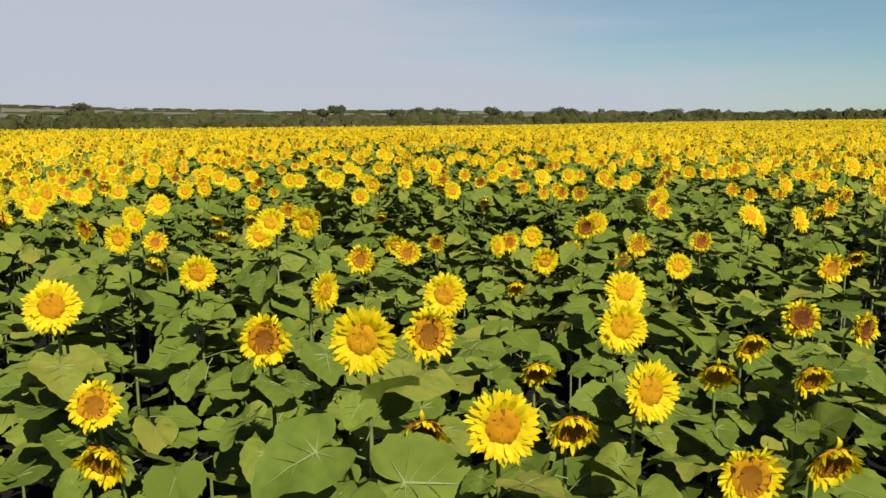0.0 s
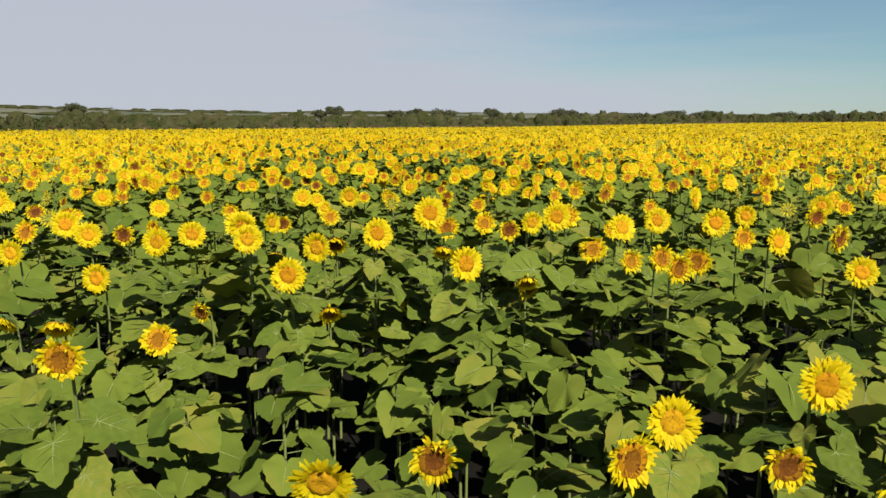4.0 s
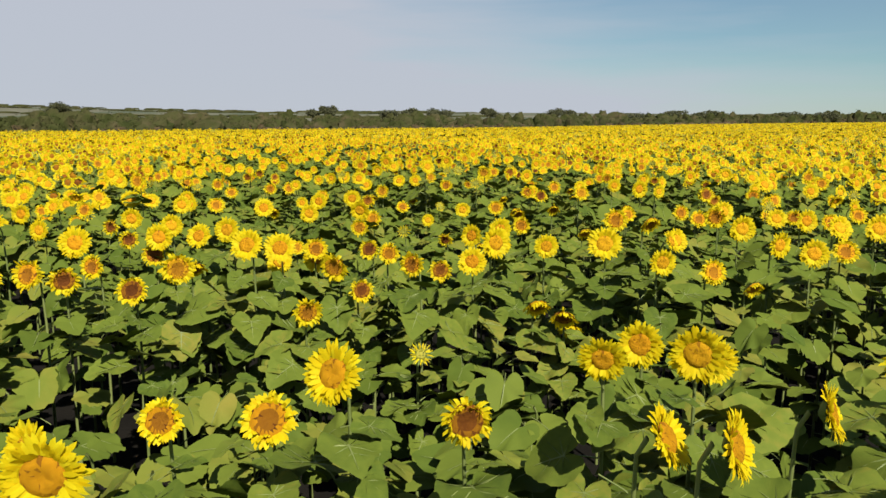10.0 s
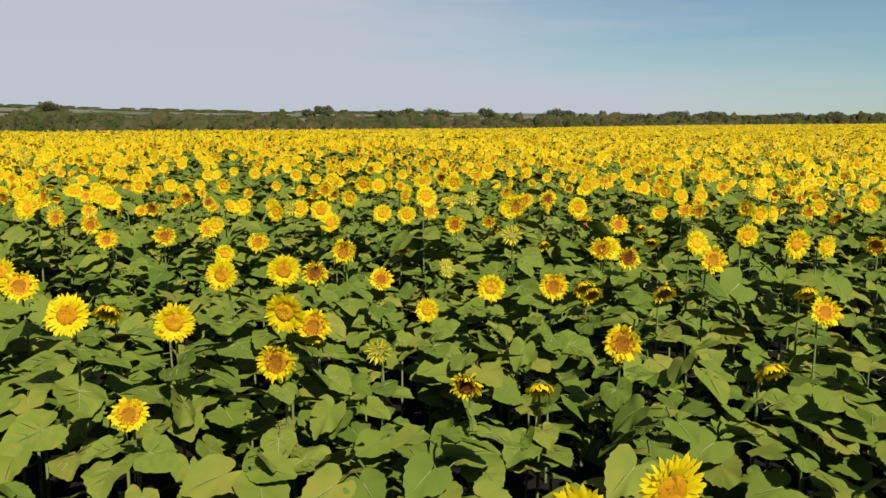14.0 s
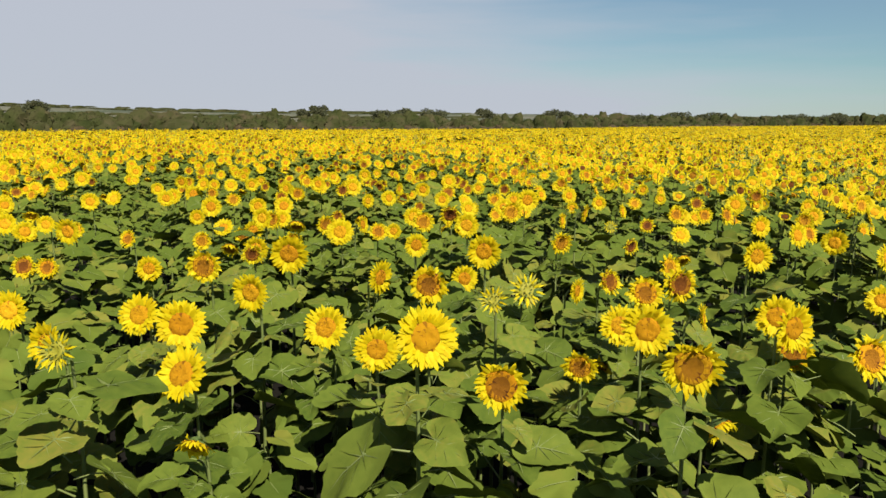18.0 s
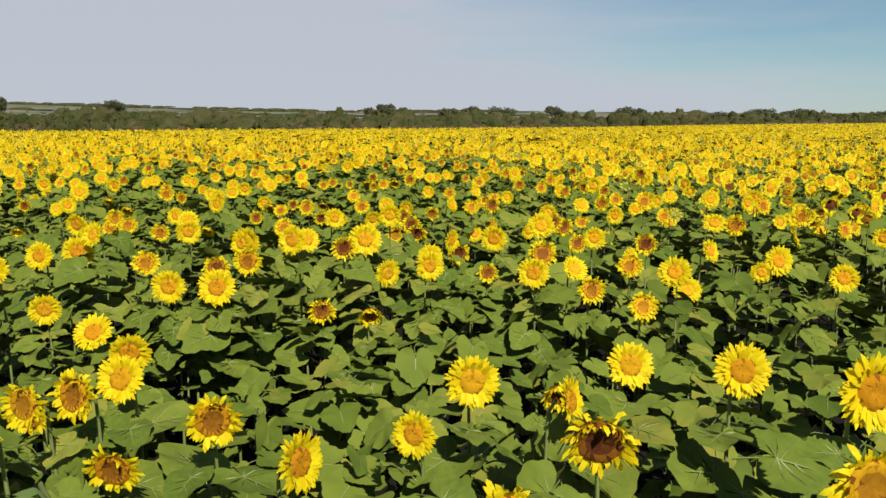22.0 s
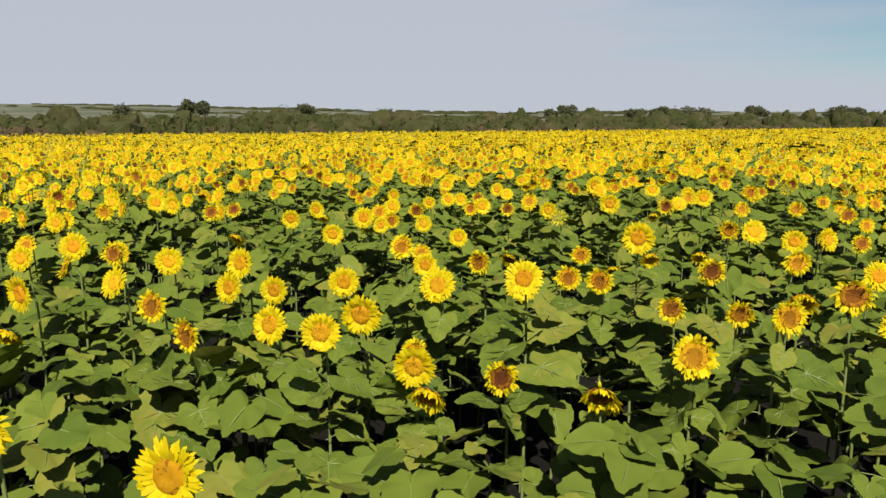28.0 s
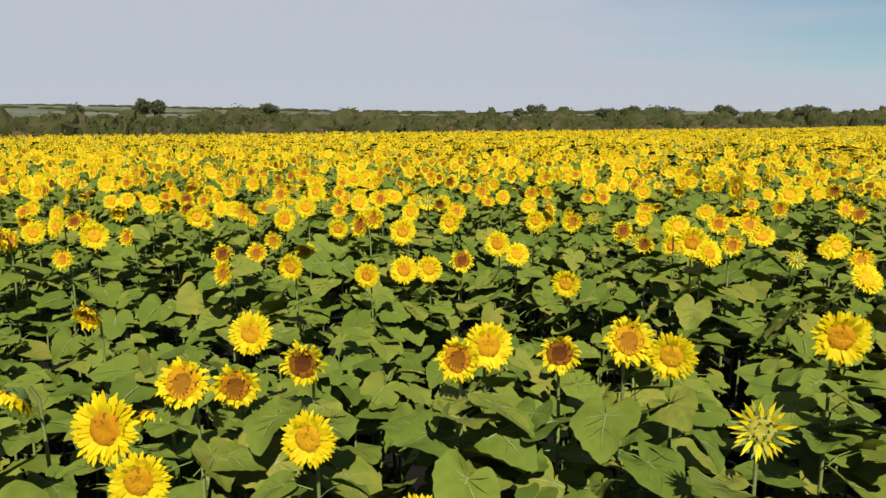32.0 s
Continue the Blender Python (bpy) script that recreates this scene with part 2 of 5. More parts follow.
def petals_piece(rng, kind, count=96, fine=True):
    """The ray florets of a head of radius 1 that faces +z; -y is down, and tired florets hang that way."""
    vs, fs = [], []
    lift0 = {"open": 0.22, "ragged": 0.30, "old": 0.35, "droop": 0.85}[kind]
    wild = {"open": 0.16, "ragged": 0.34, "old": 0.5, "droop": 0.28}[kind]
    hang = {"open": 0.06, "ragged": 0.38, "old": 0.6, "droop": 0.45}[kind]
    z = np.array([0, 0, 1.0])
    for k in range(count):
        if kind != "open" and rng.random() < (0.10 if kind == "ragged" else 0.22):
            continue
        inner = k % 3 == 2
        w = 2 * math.pi * (k + rng.uniform(-0.4, 0.4)) / count
        length = rng.uniform(0.37, 0.56) * (0.72 if inner else 1.0) * (1 if kind == "open" else rng.uniform(0.6, 1.0))
        wide = rng.uniform(0.115, 0.16) * min(2.4, 44 / count)
        up = min(1.25, lift0 + rng.gauss(0, wild) + (0.3 if inner else 0) + hang * 0.7 * max(0.0, math.sin(w)))
        bend = rng.gauss(-0.2, wild)
        tw = rng.gauss(0, wild * 0.7)
        r0 = 0.40 if inner else 0.45
        rad, tan = np.array([math.cos(w), math.sin(w), 0]), np.array([-math.sin(w), math.cos(w), 0])
        d1 = rad * math.cos(up) + z * math.sin(up)
        d2 = rad * math.cos(up + bend) + z * math.sin(up + bend) + tan * tw * 0.5 + np.array([0, -hang, 0])
        d2 /= np.linalg.norm(d2)
        side = tan * math.cos(tw) + z * math.sin(tw)
        p0 = rad * r0 + z * rng.uniform(-0.04, 0.05)
        p1 = p0 + d1 * length * 0.5
        p2 = p1 + d2 * length * 0.5
        b = len(vs)
        if fine:
            pm = p1 + (d1 + d2) * length * 0.15
            vs += [p0 - tan * wide * 0.8, p0 + tan * wide * 0.8, p1 - side * wide, p1 + side * wide, pm - side * wide * 0.86, pm + side * wide * 0.86, p2]
            fs += [(b, b + 1, b + 3), (b, b + 3, b + 2), (b + 2, b + 3, b + 5), (b + 2, b + 5, b + 4), (b + 4, b + 5, b + 6)]
        else:
            vs += [p0, p1 - side * wide, p1 + side * wide, p2]
            fs += [(b, b + 2, b + 1), (b + 1, b + 2, b + 3)]
    return np.array(vs), np.array(fs), np.full(len(fs), S_PETAL)


def disc_piece(rng, slots, sides=22, rings=(0.0, 0.12, 0.24, 0.36, 0.47), hs=(0.05, 0.08, 0.12, 0.08, -0.02)):
    """The floret disc: a dimpled cushion with a rough rim."""
    vs, fs = [(0, 0, hs[0])], []
    for r, h in list(zip(rings, hs))[1:]:
        for s in range(sides):
            w = 2 * math.pi * s / sides
            q = r * (1 + rng.uniform(-0.05, 0.05))
            vs.append((q * math.cos(w), q * math.sin(w), h + rng.uniform(-0.02, 0.02)))
    for s in range(sides):
        fs.append((0, 1 + s, 1 + (s + 1) % sides))
    for k in range(len(rings) - 2):
        for s in range(sides):
            a, b = 1 + k * sides + s, 1 + k * sides + (s + 1) % sides
            fs += [(a, a + sides, b + sides), (a, b + sides, b)]
    ids = [slots[0]] * sides
    for k in range(len(rings) - 2):
        main = slots[0] if k < 1 or len(slots) < 2 else slots[1]
        ids += [slots[-1] if rng.random() < 0.12 else slots[0] if rng.random() < 0.35 - 0.15 * k else main for _ in range(2 * sides)]
    return np.array(vs), np.array(fs), np.array(ids)


def calyx_piece(rng, spread=1.0, slot=S_CALYX, count=16):
    """The green back of the head with its pointed bracts, and the neck."""
    vs, fs, sides = [], [], 12
    prof = ((0.05, -0.34), (0.22, -0.25), (0.42, -0.10), (0.49, 0.02))
    for r, z in prof:
        for s in range(sides):
            w = 2 * math.pi * s / sides
            vs.append((r * math.cos(w), r * math.sin(w), z))
    for k in range(len(prof) - 1):
        for s in range(sides):
            a, b = k * sides + s, k * sides + (s + 1) % sides
            fs += [(a, b, b + sides), (a, b + sides, a + sides)]
    for k in range(count):
        w = 2 * math.pi * (k + rng.uniform(-0.3, 0.3)) / count
        ln, up = rng.uniform(0.22, 0.38), rng.uniform(-0.3, 0.5) * spread
        rad = np.array([math.cos(w), math.sin(w), 0])
        p = rad * 0.43 + np.array([0, 0, -0.05])
        s = 2 * sides + int(sides * ((w / (2 * math.pi)) % 1.0)) % sides          # the bract grows out of the rim
        nxt = s + 1 if (s + 1) % sides else s + 1 - sides
        vs.append(p + rad * ln * math.cos(up) + np.array([0, 0, ln * math.sin(up)]))
        fs.append((s, nxt, len(vs) - 1))
    return np.array(vs), np.array(fs), np.full(len(fs), slot)


def bud_piece(rng):
    """A half-open head: a yellow-green cushion in a star of young petals and pointed bracts."""
    v, f, i = calyx_piece(rng, 1.0, S_CALYX, 12)
    vs, fs, ids = [], [], []
    for ring, count in ((0.46, 26), (0.36, 20), (0.24, 13), (0.12, 7)):
        for k in range(count):
            w = 2 * math.pi * (k + rng.uniform(-0.3, 0.3)) / count
            up = rng.uniform(0.0, 0.5) + (0.46 - ring) * 2.4
            ln = rng.uniform(0.32, 0.55) * (0.45 + ring * 1.2)
            rad, tan = np.array([math.cos(w), math.sin(w), 0]), np.array([-math.sin(w), math.cos(w), 0])
            p, d = rad * ring + np.array([0, 0, 0.03]), rad * math.cos(up) + np.array([0, 0, math.sin(up)])
            b = len(vs)
            vs += [p - tan * 0.06, p + tan * 0.06, p + d * ln * 0.5 + tan * 0.05, p + d * ln * 0.5 - tan * 0.05, p + d * ln]
            fs += [(b, b + 1, b + 2), (b, b + 2, b + 3), (b + 3, b + 2, b + 4)]
            ids += [S_PETAL if ring > 0.3 and k % 2 else S_CALYX if k % 3 == 0 else S_BUD] * 3
    star = np.array(vs), np.array(fs), np.array(ids)
    return join([(v, f, i), disc_piece(rng, (S_BUD,)), star])


def stem_piece(rng, sides=5):
    """A stalk 1 high whose neck leans over to -y; its top is at (0, 0, 1)."""
    back = 0.05
    pts = [(0, back * 0.6, 0), (rng.uniform(-0.01, 0.01), back * 1.1, 0.4), (rng.uniform(-0.01, 0.01), back * 1.3, 0.8), (0, back * 1.15, 0.965), (0, back * 0.55, 1.0)]
    return tube(pts, (0.0125, 0.0105, 0.008, 0.0065, 0.007), sides, S_STEM)


RNG = random.Random(7)
LEAVES = [leaf_piece(RNG) for _ in range(10)]
LEAVES_PLAIN = [leaf_piece(RNG, 1) for _ in range(10)]
LEAVES_FAR = [leaf_piece(RNG, 0) for _ in range(8)]
PETALS = {k: [petals_piece(RNG, k) for _ in range(4)] for k in ("open", "ragged", "old", "droop")}
FLORETS = {"open": (S_YOUNG, S_YOUNG, S_RIPE), "ragged": (S_RIPE, S_YOUNG, S_OLD), "old": (S_OLD, S_RIPE, S_OLD)}
HOLLOW = (0.02, 0.03, 0.07, 0.13, 0.03)          # ripe heads are hollow in the middle, with a raised rim
DISCS = {"open": disc_piece(RNG, FLORETS["open"])}
for _k in ("ragged", "old"):
    DISCS[_k] = disc_piece(RNG, FLORETS[_k], 22, (0.0, 0.14, 0.30, 0.44, 0.54), HOLLOW)
CALYXES = [calyx_piece(RNG) for _ in range(2)]
BUDS = [bud_piece(RNG) for _ in range(2)]
STEMS = [stem_piece(RNG) for _ in range(3)]
NECK = 0.30


def head_pose(h, size, yaw, nod):
    """The pose of a head whose middle is h high, turned by yaw from -y and nodding by nod degrees."""
    return pose(0, 0, h, 0, 0, yaw) @ pose(0, 0, 0, 90 + nod) @ Matrix.Scale(size / 2, 4)


def layout(rng, h, size, yaw, nod, kind, leaves=10):
    """The pieces of one plant with its foot at the origin: (name, list, index, matrix). kind: open, ragged, old or bud."""
    if kind == "leafy":
        yaw = yaw * 2
    head = head_pose(h, size, yaw, nod)
    back = head @ Vector((0, 0, -NECK))
    turn = pose(0, 0, 0, 0, 0, yaw)
    top = back.z if kind != "leafy" else h * 0.84
    yield "stem", STEMS, rng.randrange(3), Matrix.Translation((back.x, back.y, 0)) @ turn @ Matrix.Diagonal((1, 1, top, 1))
    a = rng.uniform(0, 360)
    for k in range(leaves):
        f = (k + 0.5) / leaves
        a += 137.5
        z = h * (0.47 + 0.44 * f ** 0.75) - 0.03
        big = (0.122 + 0.082 * math.sin(math.pi * (0.18 + 0.72 * f))) * rng.uniform(0.68, 1.14) * min(1.1, h / 1.55)
        if f > 0.85:
            big *= 0.72
        az = ((a + 180) % 360 - 180) * 0.62 + 180 + yaw * 0.4 + rng.gauss(0, 15)
        m = Matrix.Translation((back.x, back.y, z)) @ pose(0, 0, 0, rng.gauss(0, 16), rng.gauss(0, 18), az)
        yield "leaf", LEAVES, rng.randrange(10), m @ Matrix.Scale(big, 4)
    if kind == "leafy":
        return
    if kind == "bud":
        yield "bud", BUDS, rng.randrange(2), head @ Matrix.Scale(0.85, 4)
        return
    yield "flower_head", CALYXES, rng.randrange(2), head
    yield "disc", DISCS, kind, head
    yield "petals", PETALS["droop" if nod > 17 else kind], rng.randrange(4), head


# ---------------------------------------------------------------- plan of the field


def lane(y):
    """The middle of the strip of field that is looked at from close by, at y."""
    return -1.3 + 0.065 * (min(y, 23.0) + 1.4) - 0.22 * max(0.0, y - 23)


def edge_y(x):
    """Where the field ends, far ahead."""
    return 132 + 0.92 * min(max(x, -78.0), 60.0) + 0.55 * min(max(x - 60.0, 0.0), 100.0)


def swell(x, y):
    """The field climbs gently far ahead, more so to the right."""
    s = np.clip((np.asarray(y, float) - 50) / 90, 0, 1)
    return 0.0095 * np.clip(np.asarray(x, float) - 25, 0, 180) * s * s * (3 - 2 * s)


FIELD_LEFT, FIELD_RIGHT, FIELD_NEAR = -95.0, 190.0, -9.0

PLANTS = []          # x, y, height of the head, size, yaw, nod, kind


def plant(x, y, h, size=0.23, kind="open", nod=0, yaw=0):
    PLANTS.append((x, y, h, size, yaw, nod, kind))


plant(-0.35, 0.44, 1.55, 0.24, "ragged", -10, 0)
plant(-0.00, 0.60, 1.50, 0.25, "ragged", 24, 0)
plant(-1.02, 0.68, 1.62, 0.26, "open", -14, 0)
plant(-0.77, 0.80, 1.55, 0.24, "ragged", 25, 0)
plant(-2.27, 0.80, 1.50, 0.24, "ragged", 20, -10)
plant(-1.45, 0.81, 1.87, 0.24, "open", -6, -6)
plant(-1.26, 0.81, 1.55, 0.23, "old", 24, 0)
plant(-0.46, 0.93, 1.62, 0.24, "open", -14, 15)
plant(-1.83, 1.23, 1.75, 0.25, "ragged", -7, 2)
plant(-2.48, 1.26, 1.50, 0.24, "ragged", -23, 16)
plant(-1.21, 1.35, 1.72, 0.27, "ragged", -11, 12)
plant(0.40, 1.36, 1.48, 0.23, "ragged", 20, 0)
plant(-0.42, 1.37, 1.72, 0.23, "open", -14, 0)
plant(-0.74, 1.49, 1.50, 0.22, "ragged", 35, 0)
plant(-2.72, 1.52, 1.82, 0.24, "open", -25, 18)
plant(0.07, 1.52, 1.45, 0.24, "ragged", 35, -18)
plant(0.77, 1.58, 1.62, 0.22, "old", -5, 20)
plant(0.31, 1.70, 1.52, 0.23, "ragged", 24, 0)
plant(-2.84, 1.77, 1.75, 0.26, "open", -14, 0)
plant(-1.66, 1.85, 1.78, 0.21, "open", -3, 59)
plant(-1.11, 1.86, 1.75, 0.23, "open", -17, -10)
plant(0.65, 1.87, 1.59, 0.24, "old", -26, -12)
plant(-0.18, 2.05, 1.70, 0.24, "open", -24, 5)
plant(-2.46, 2.70, 1.70, 0.23, "open", -6, 18)
plant(2.04, 3.52, 1.55, 0.21, "old", 24, 0)
plant(-2.20, 3.69, 1.85, 0.24, "open", -16, -11)
plant(-3.27, 3.73, 1.74, 0.24, "open", -7, -14)
plant(-1.58, 3.82, 1.55, 0.27, "ragged", -12, -9)
plant(-3.53, 3.83, 1.80, 0.24, "ragged", 8, -34)
plant(-1.23, 4.00, 1.56, 0.26, "ragged", -20, -9)
plant(-0.38, 4.04, 1.26, 0.24, "ragged", 37, 8)
plant(-2.35, 4.05, 1.70, 0.24, "open", -14, 0)
plant(-0.14, 4.08, 1.46, 0.26, "open", 7, 11)
plant(-0.51, 4.15, 1.57, 0.21, "open", -13, 50)
plant(-2.01, 4.16, 1.78, 0.28, "open", -1, -28)
plant(0.66, 4.23, 1.55, 0.25, "ragged", -2, 2)
plant(0.22, 4.23, 1.70, 0.25, "old", 0, -8)
plant(1.02, 4.25, 1.36, 0.25, "open", -15, -2)
plant(-3.21, 4.32, 1.45, 0.26, "ragged", 34, -29)
plant(2.10, 4.36, 1.72, 0.26, "open", -24, 33)
plant(1.67, 4.36, 1.76, 0.24, "open", -34, 12)
plant(1.29, 4.44, 1.53, 0.24, "old", -18, -20)
plant(-2.46, 4.73, 1.59, 0.26, "ragged", 3, -12)
plant(-3.37, 4.81, 1.54, 0.26, "ragged", -23, 4)
plant(-1.56, 4.85, 1.31, 0.26, "ragged", 45, -3)
plant(-1.96, 4.92, 1.33, 0.22, "ragged", 50, 16)
plant(-3.57, 4.93, 1.70, 0.22, "open", -15, -10)
plant(-1.31, 5.07, 1.43, 0.24, "open", 16, -2)
plant(-2.40, 5.08, 1.67, 0.22, "ragged", -17, -1)
plant(-0.25, 5.13, 1.44, 0.26, "ragged", -6, 20)
plant(0.37, 5.21, 1.35, 0.23, "old", -6, -10)
plant(-0.93, 5.22, 1.42, 0.23, "old", -1, -10)
plant(-3.46, 5.26, 1.81, 0.23, "open", -18, 7)
plant(0.89, 5.30, 1.20, 0.27, "old", 6, 17)
plant(1.31, 5.40, 1.68, 0.24, "ragged", -29, -10)
plant(0.03, 5.45, 1.43, 0.24, "open", -15, -6)
plant(0.68, 5.49, 1.55, 0.26, "open", -6, 1)
plant(-2.35, 5.61, 1.70, 0.23, "ragged", -1, 3)
plant(1.32, 5.66, 1.73, 0.26, "old", -11, 17)
plant(3.21, 5.67, 1.66, 0.26, "ragged", -3, 12)
plant(-3.01, 5.74, 1.45, 0.24, "ragged", 45, -14)
plant(-2.39, 6.86, 1.39, 0.26, "ragged", -29, -4)
plant(-2.96, 6.93, 1.46, 0.26, "ragged", 50, 5)
plant(0.72, 7.10, 1.70, 0.24, "ragged", -3, 12)
plant(1.97, 7.16, 1.64, 0.23, "open", -11, -11)
plant(-3.43, 7.25, 1.41, 0.27, "old", 47, -27)
plant(-2.26, 7.30, 1.43, 0.19, "old", 10, -28)
plant(-0.59, 7.30, 1.71, 0.26, "open", -10, 23)
plant(-0.19, 7.33, 1.58, 0.23, "ragged", 50, -3)
plant(-1.72, 7.33, 1.65, 0.25, "open", -14, 0)
plant(-1.47, 7.40, 1.38, 0.23, "ragged", 42, 8)
plant(0.74, 7.43, 1.70, 0.24, "ragged", -15, 9)
plant(-0.72, 7.50, 1.76, 0.22, "ragged", 49, -13)
plant(-0.14, 7.56, 1.48, 0.22, "old", 28, 26)
plant(-2.60, 7.60, 1.83, 0.22, "open", -10, -12)
plant(-3.88, 7.60, 1.71, 0.23, "open", -13, -9)
plant(0.07, 7.65, 1.96, 0.23, "open", -6, 10)
plant(0.63, 7.71, 1.63, 0.22, "ragged", -11, 10)
plant(1.11, 7.71, 1.62, 0.27, "ragged", -11, -28)
plant(-1.16, 7.72, 1.85, 0.24, "open", -12, 19)
plant(1.72, 7.73, 1.75, 0.24, "open", -12, 17)
plant(-2.04, 7.73, 1.82, 0.22, "open", -9, 9)
plant(-1.58, 7.76, 1.75, 0.24, "open", -7, -25)
plant(0.38, 7.81, 1.70, 0.26, "ragged", -27, -31)
plant(-0.93, 7.82, 1.32, 0.24, "ragged", 41, 6)
plant(-0.79, 7.85, 1.97, 0.26, "open", -11, 13)
plant(3.25, 7.87, 1.63, 0.25, "ragged", -17, -28)
plant(-3.12, 7.89, 1.53, 0.24, "open", -10, -14)
plant(1.59, 7.99, 1.74, 0.24, "ragged", -8, 3)
plant(-2.09, 8.01, 1.78, 0.23, "open", -14, 0)
plant(-3.76, 8.05, 1.69, 0.22, "open", -4, -11)
plant(0.69, 8.11, 1.81, 0.25, "open", -23, 14)
plant(-2.18, 8.27, 1.82, 0.24, "open", 3, -8)
plant(-1.16, 8.31, 1.75, 0.27, "ragged", -9, 12)
plant(-2.58, 8.37, 1.76, 0.23, "open", -12, 8)
plant(-0.33, 8.38, 1.82, 0.23, "ragged", -17, 3)
plant(-1.50, 8.38, 1.67, 0.27, "old", 36, 1)
plant(-2.23, 8.44, 1.82, 0.27, "open", -33, 13)
plant(-4.54, 8.44, 1.78, 0.23, "open", -9, -10)
plant(-1.97, 8.45, 1.57, 0.21, "ragged", 51, -3)
plant(0.82, 8.50, 1.75, 0.21, "open", -33, -11)
plant(-3.14, 8.51, 1.74, 0.22, "old", -3, 1)
plant(-4.33, 8.55, 1.92, 0.26, "open", -13, -28)
plant(0.09, 8.58, 1.79, 0.22, "open", 1, 18)
plant(-3.94, 8.66, 1.75, 0.27, "ragged", -21, -18)
plant(-0.60, 8.72, 1.74, 0.26, "ragged", -1, 11)
plant(0.82, 8.76, 1.70, 0.23, "ragged", -10, 20)
plant(1.22, 8.77, 1.77, 0.25, "open", -13, 6)
plant(1.75, 8.79, 1.74, 0.28, "open", -8, -6)
plant(0.44, 8.80, 1.81, 0.28, "ragged", -30, -2)
plant(-2.06, 8.88, 1.77, 0.20, "open", -5, 51)
plant(-0.04, 8.92, 1.68, 0.25, "old", -5, -5)
plant(2.74, 8.92, 1.76, 0.26, "old", -3, -3)
plant(-3.58, 8.93, 1.68, 0.24, "open", -10, 12)
plant(-3.79, 9.01, 1.76, 0.26, "open", -14, 9)
plant(1.33, 9.05, 1.73, 0.27, "open", 3, -8)
plant(1.68, 9.08, 1.90, 0.20, "open", -7, 48)
plant(3.67, 9.11, 1.77, 0.23, "open", -14, 16)
plant(0.44, 9.13, 1.80, 0.20, "open", -10, 49)
plant(-2.22, 10.55, 1.53, 0.25, "old", 2, 11)
plant(-1.72, 10.62, 1.59, 0.26, "ragged", -20, 5)
plant(-3.60, 10.64, 1.49, 0.23, "ragged", 3, -14)
plant(-0.62, 10.72, 1.57, 0.19, "open", -17, 3)
plant(-1.05, 10.72, 1.72, 0.23, "bud", -3, 2)
plant(-3.31, 10.81, 1.38, 0.23, "ragged", -1, -1)
plant(-0.07, 10.87, 1.68, 0.23, "ragged", -13, 0)
plant(-1.07, 10.95, 1.75, 0.22, "ragged", -12, -21)
plant(-2.06, 11.04, 1.76, 0.24, "open", -14, 6)
plant(1.47, 11.10, 1.76, 0.26, "old", -2, 14)
plant(0.87, 11.11, 1.75, 0.25, "ragged", -10, 29)
plant(2.04, 11.13, 1.60, 0.26, "ragged", -10, 10)
plant(-0.43, 11.13, 1.67, 0.22, "old", -3, -31)
plant(0.27, 11.15, 1.86, 0.21, "open", -18, 49)
plant(1.14, 11.22, 1.79, 0.25, "ragged", -8, 10)
plant(2.67, 11.30, 1.72, 0.24, "open", -13, 30)
plant(0.16, 11.32, 1.81, 0.21, "open", -32, 52)
plant(-1.55, 11.39, 1.73, 0.28, "open", 1, 2)
plant(0.72, 11.44, 1.81, 0.22, "open", -17, 53)
plant(-1.94, 11.46, 1.69, 0.20, "open", -18, 21)
plant(-3.81, 11.54, 1.59, 0.26, "open", -24, 2)
plant(-2.99, 11.57, 1.55, 0.26, "ragged", -2, -1)
plant(2.30, 11.64, 1.82, 0.21, "open", -5, 5)
plant(3.28, 11.68, 1.84, 0.26, "open", -22, 11)
plant(-0.35, 11.77, 1.68, 0.23, "old", -4, 1)
plant(-1.39, 11.88, 1.67, 0.20, "ragged", -28, 2)
plant(-3.33, 11.89, 1.69, 0.24, "ragged", -9, -15)
plant(1.35, 11.92, 1.77, 0.24, "ragged", -6, -35)
plant(0.53, 11.95, 1.83, 0.24, "open", 2, -23)
plant(-1.04, 11.95, 1.63, 0.26, "ragged", -41, 1)
plant(-0.81, 11.97, 1.79, 0.26, "open", -26, -32)
plant(0.19, 12.01, 1.80, 0.20, "open", 9, -20)
plant(-1.91, 12.02, 1.52, 0.23, "open", -18, -21)
plant(2.68, 12.04, 1.77, 0.24, "old", -21, -20)
plant(-4.41, 12.09, 1.81, 0.25, "ragged", -12, -10)
plant(1.83, 12.15, 1.71, 0.26, "ragged", -20, 0)
plant(0.81, 12.37, 1.65, 0.22, "open", -7, 1)
plant(0.51, 12.48, 1.70, 0.23, "open", -10, -26)
plant(-0.43, 13.26, 1.42, 0.19, "bud", -40, 10)
plant(-1.11, 13.91, 1.50, 0.24, "ragged", 4, 15)
plant(-3.17, 13.99, 1.66, 0.24, "open", -3, -1)
plant(-2.20, 13.99, 1.64, 0.25, "old", -25, 6)
plant(-4.37, 14.08, 1.57, 0.27, "ragged", 2, -5)
plant(0.58, 14.08, 1.38, 0.26, "old", 41, -14)
plant(-0.44, 14.13, 1.75, 0.23, "ragged", -12, -36)
plant(-2.67, 14.14, 1.68, 0.25, "old", 4, 19)
plant(-2.89, 14.15, 1.72, 0.27, "ragged", -16, -17)
plant(-0.78, 14.21, 1.56, 0.22, "old", -20, 20)
plant(-1.98, 14.22, 1.73, 0.28, "ragged", -5, 26)
plant(0.43, 14.25, 1.42, 0.27, "ragged", 46, 8)
plant(-1.54, 14.29, 1.87, 0.25, "open", -25, -13)
plant(1.34, 14.30, 1.70, 0.22, "open", -1, 4)
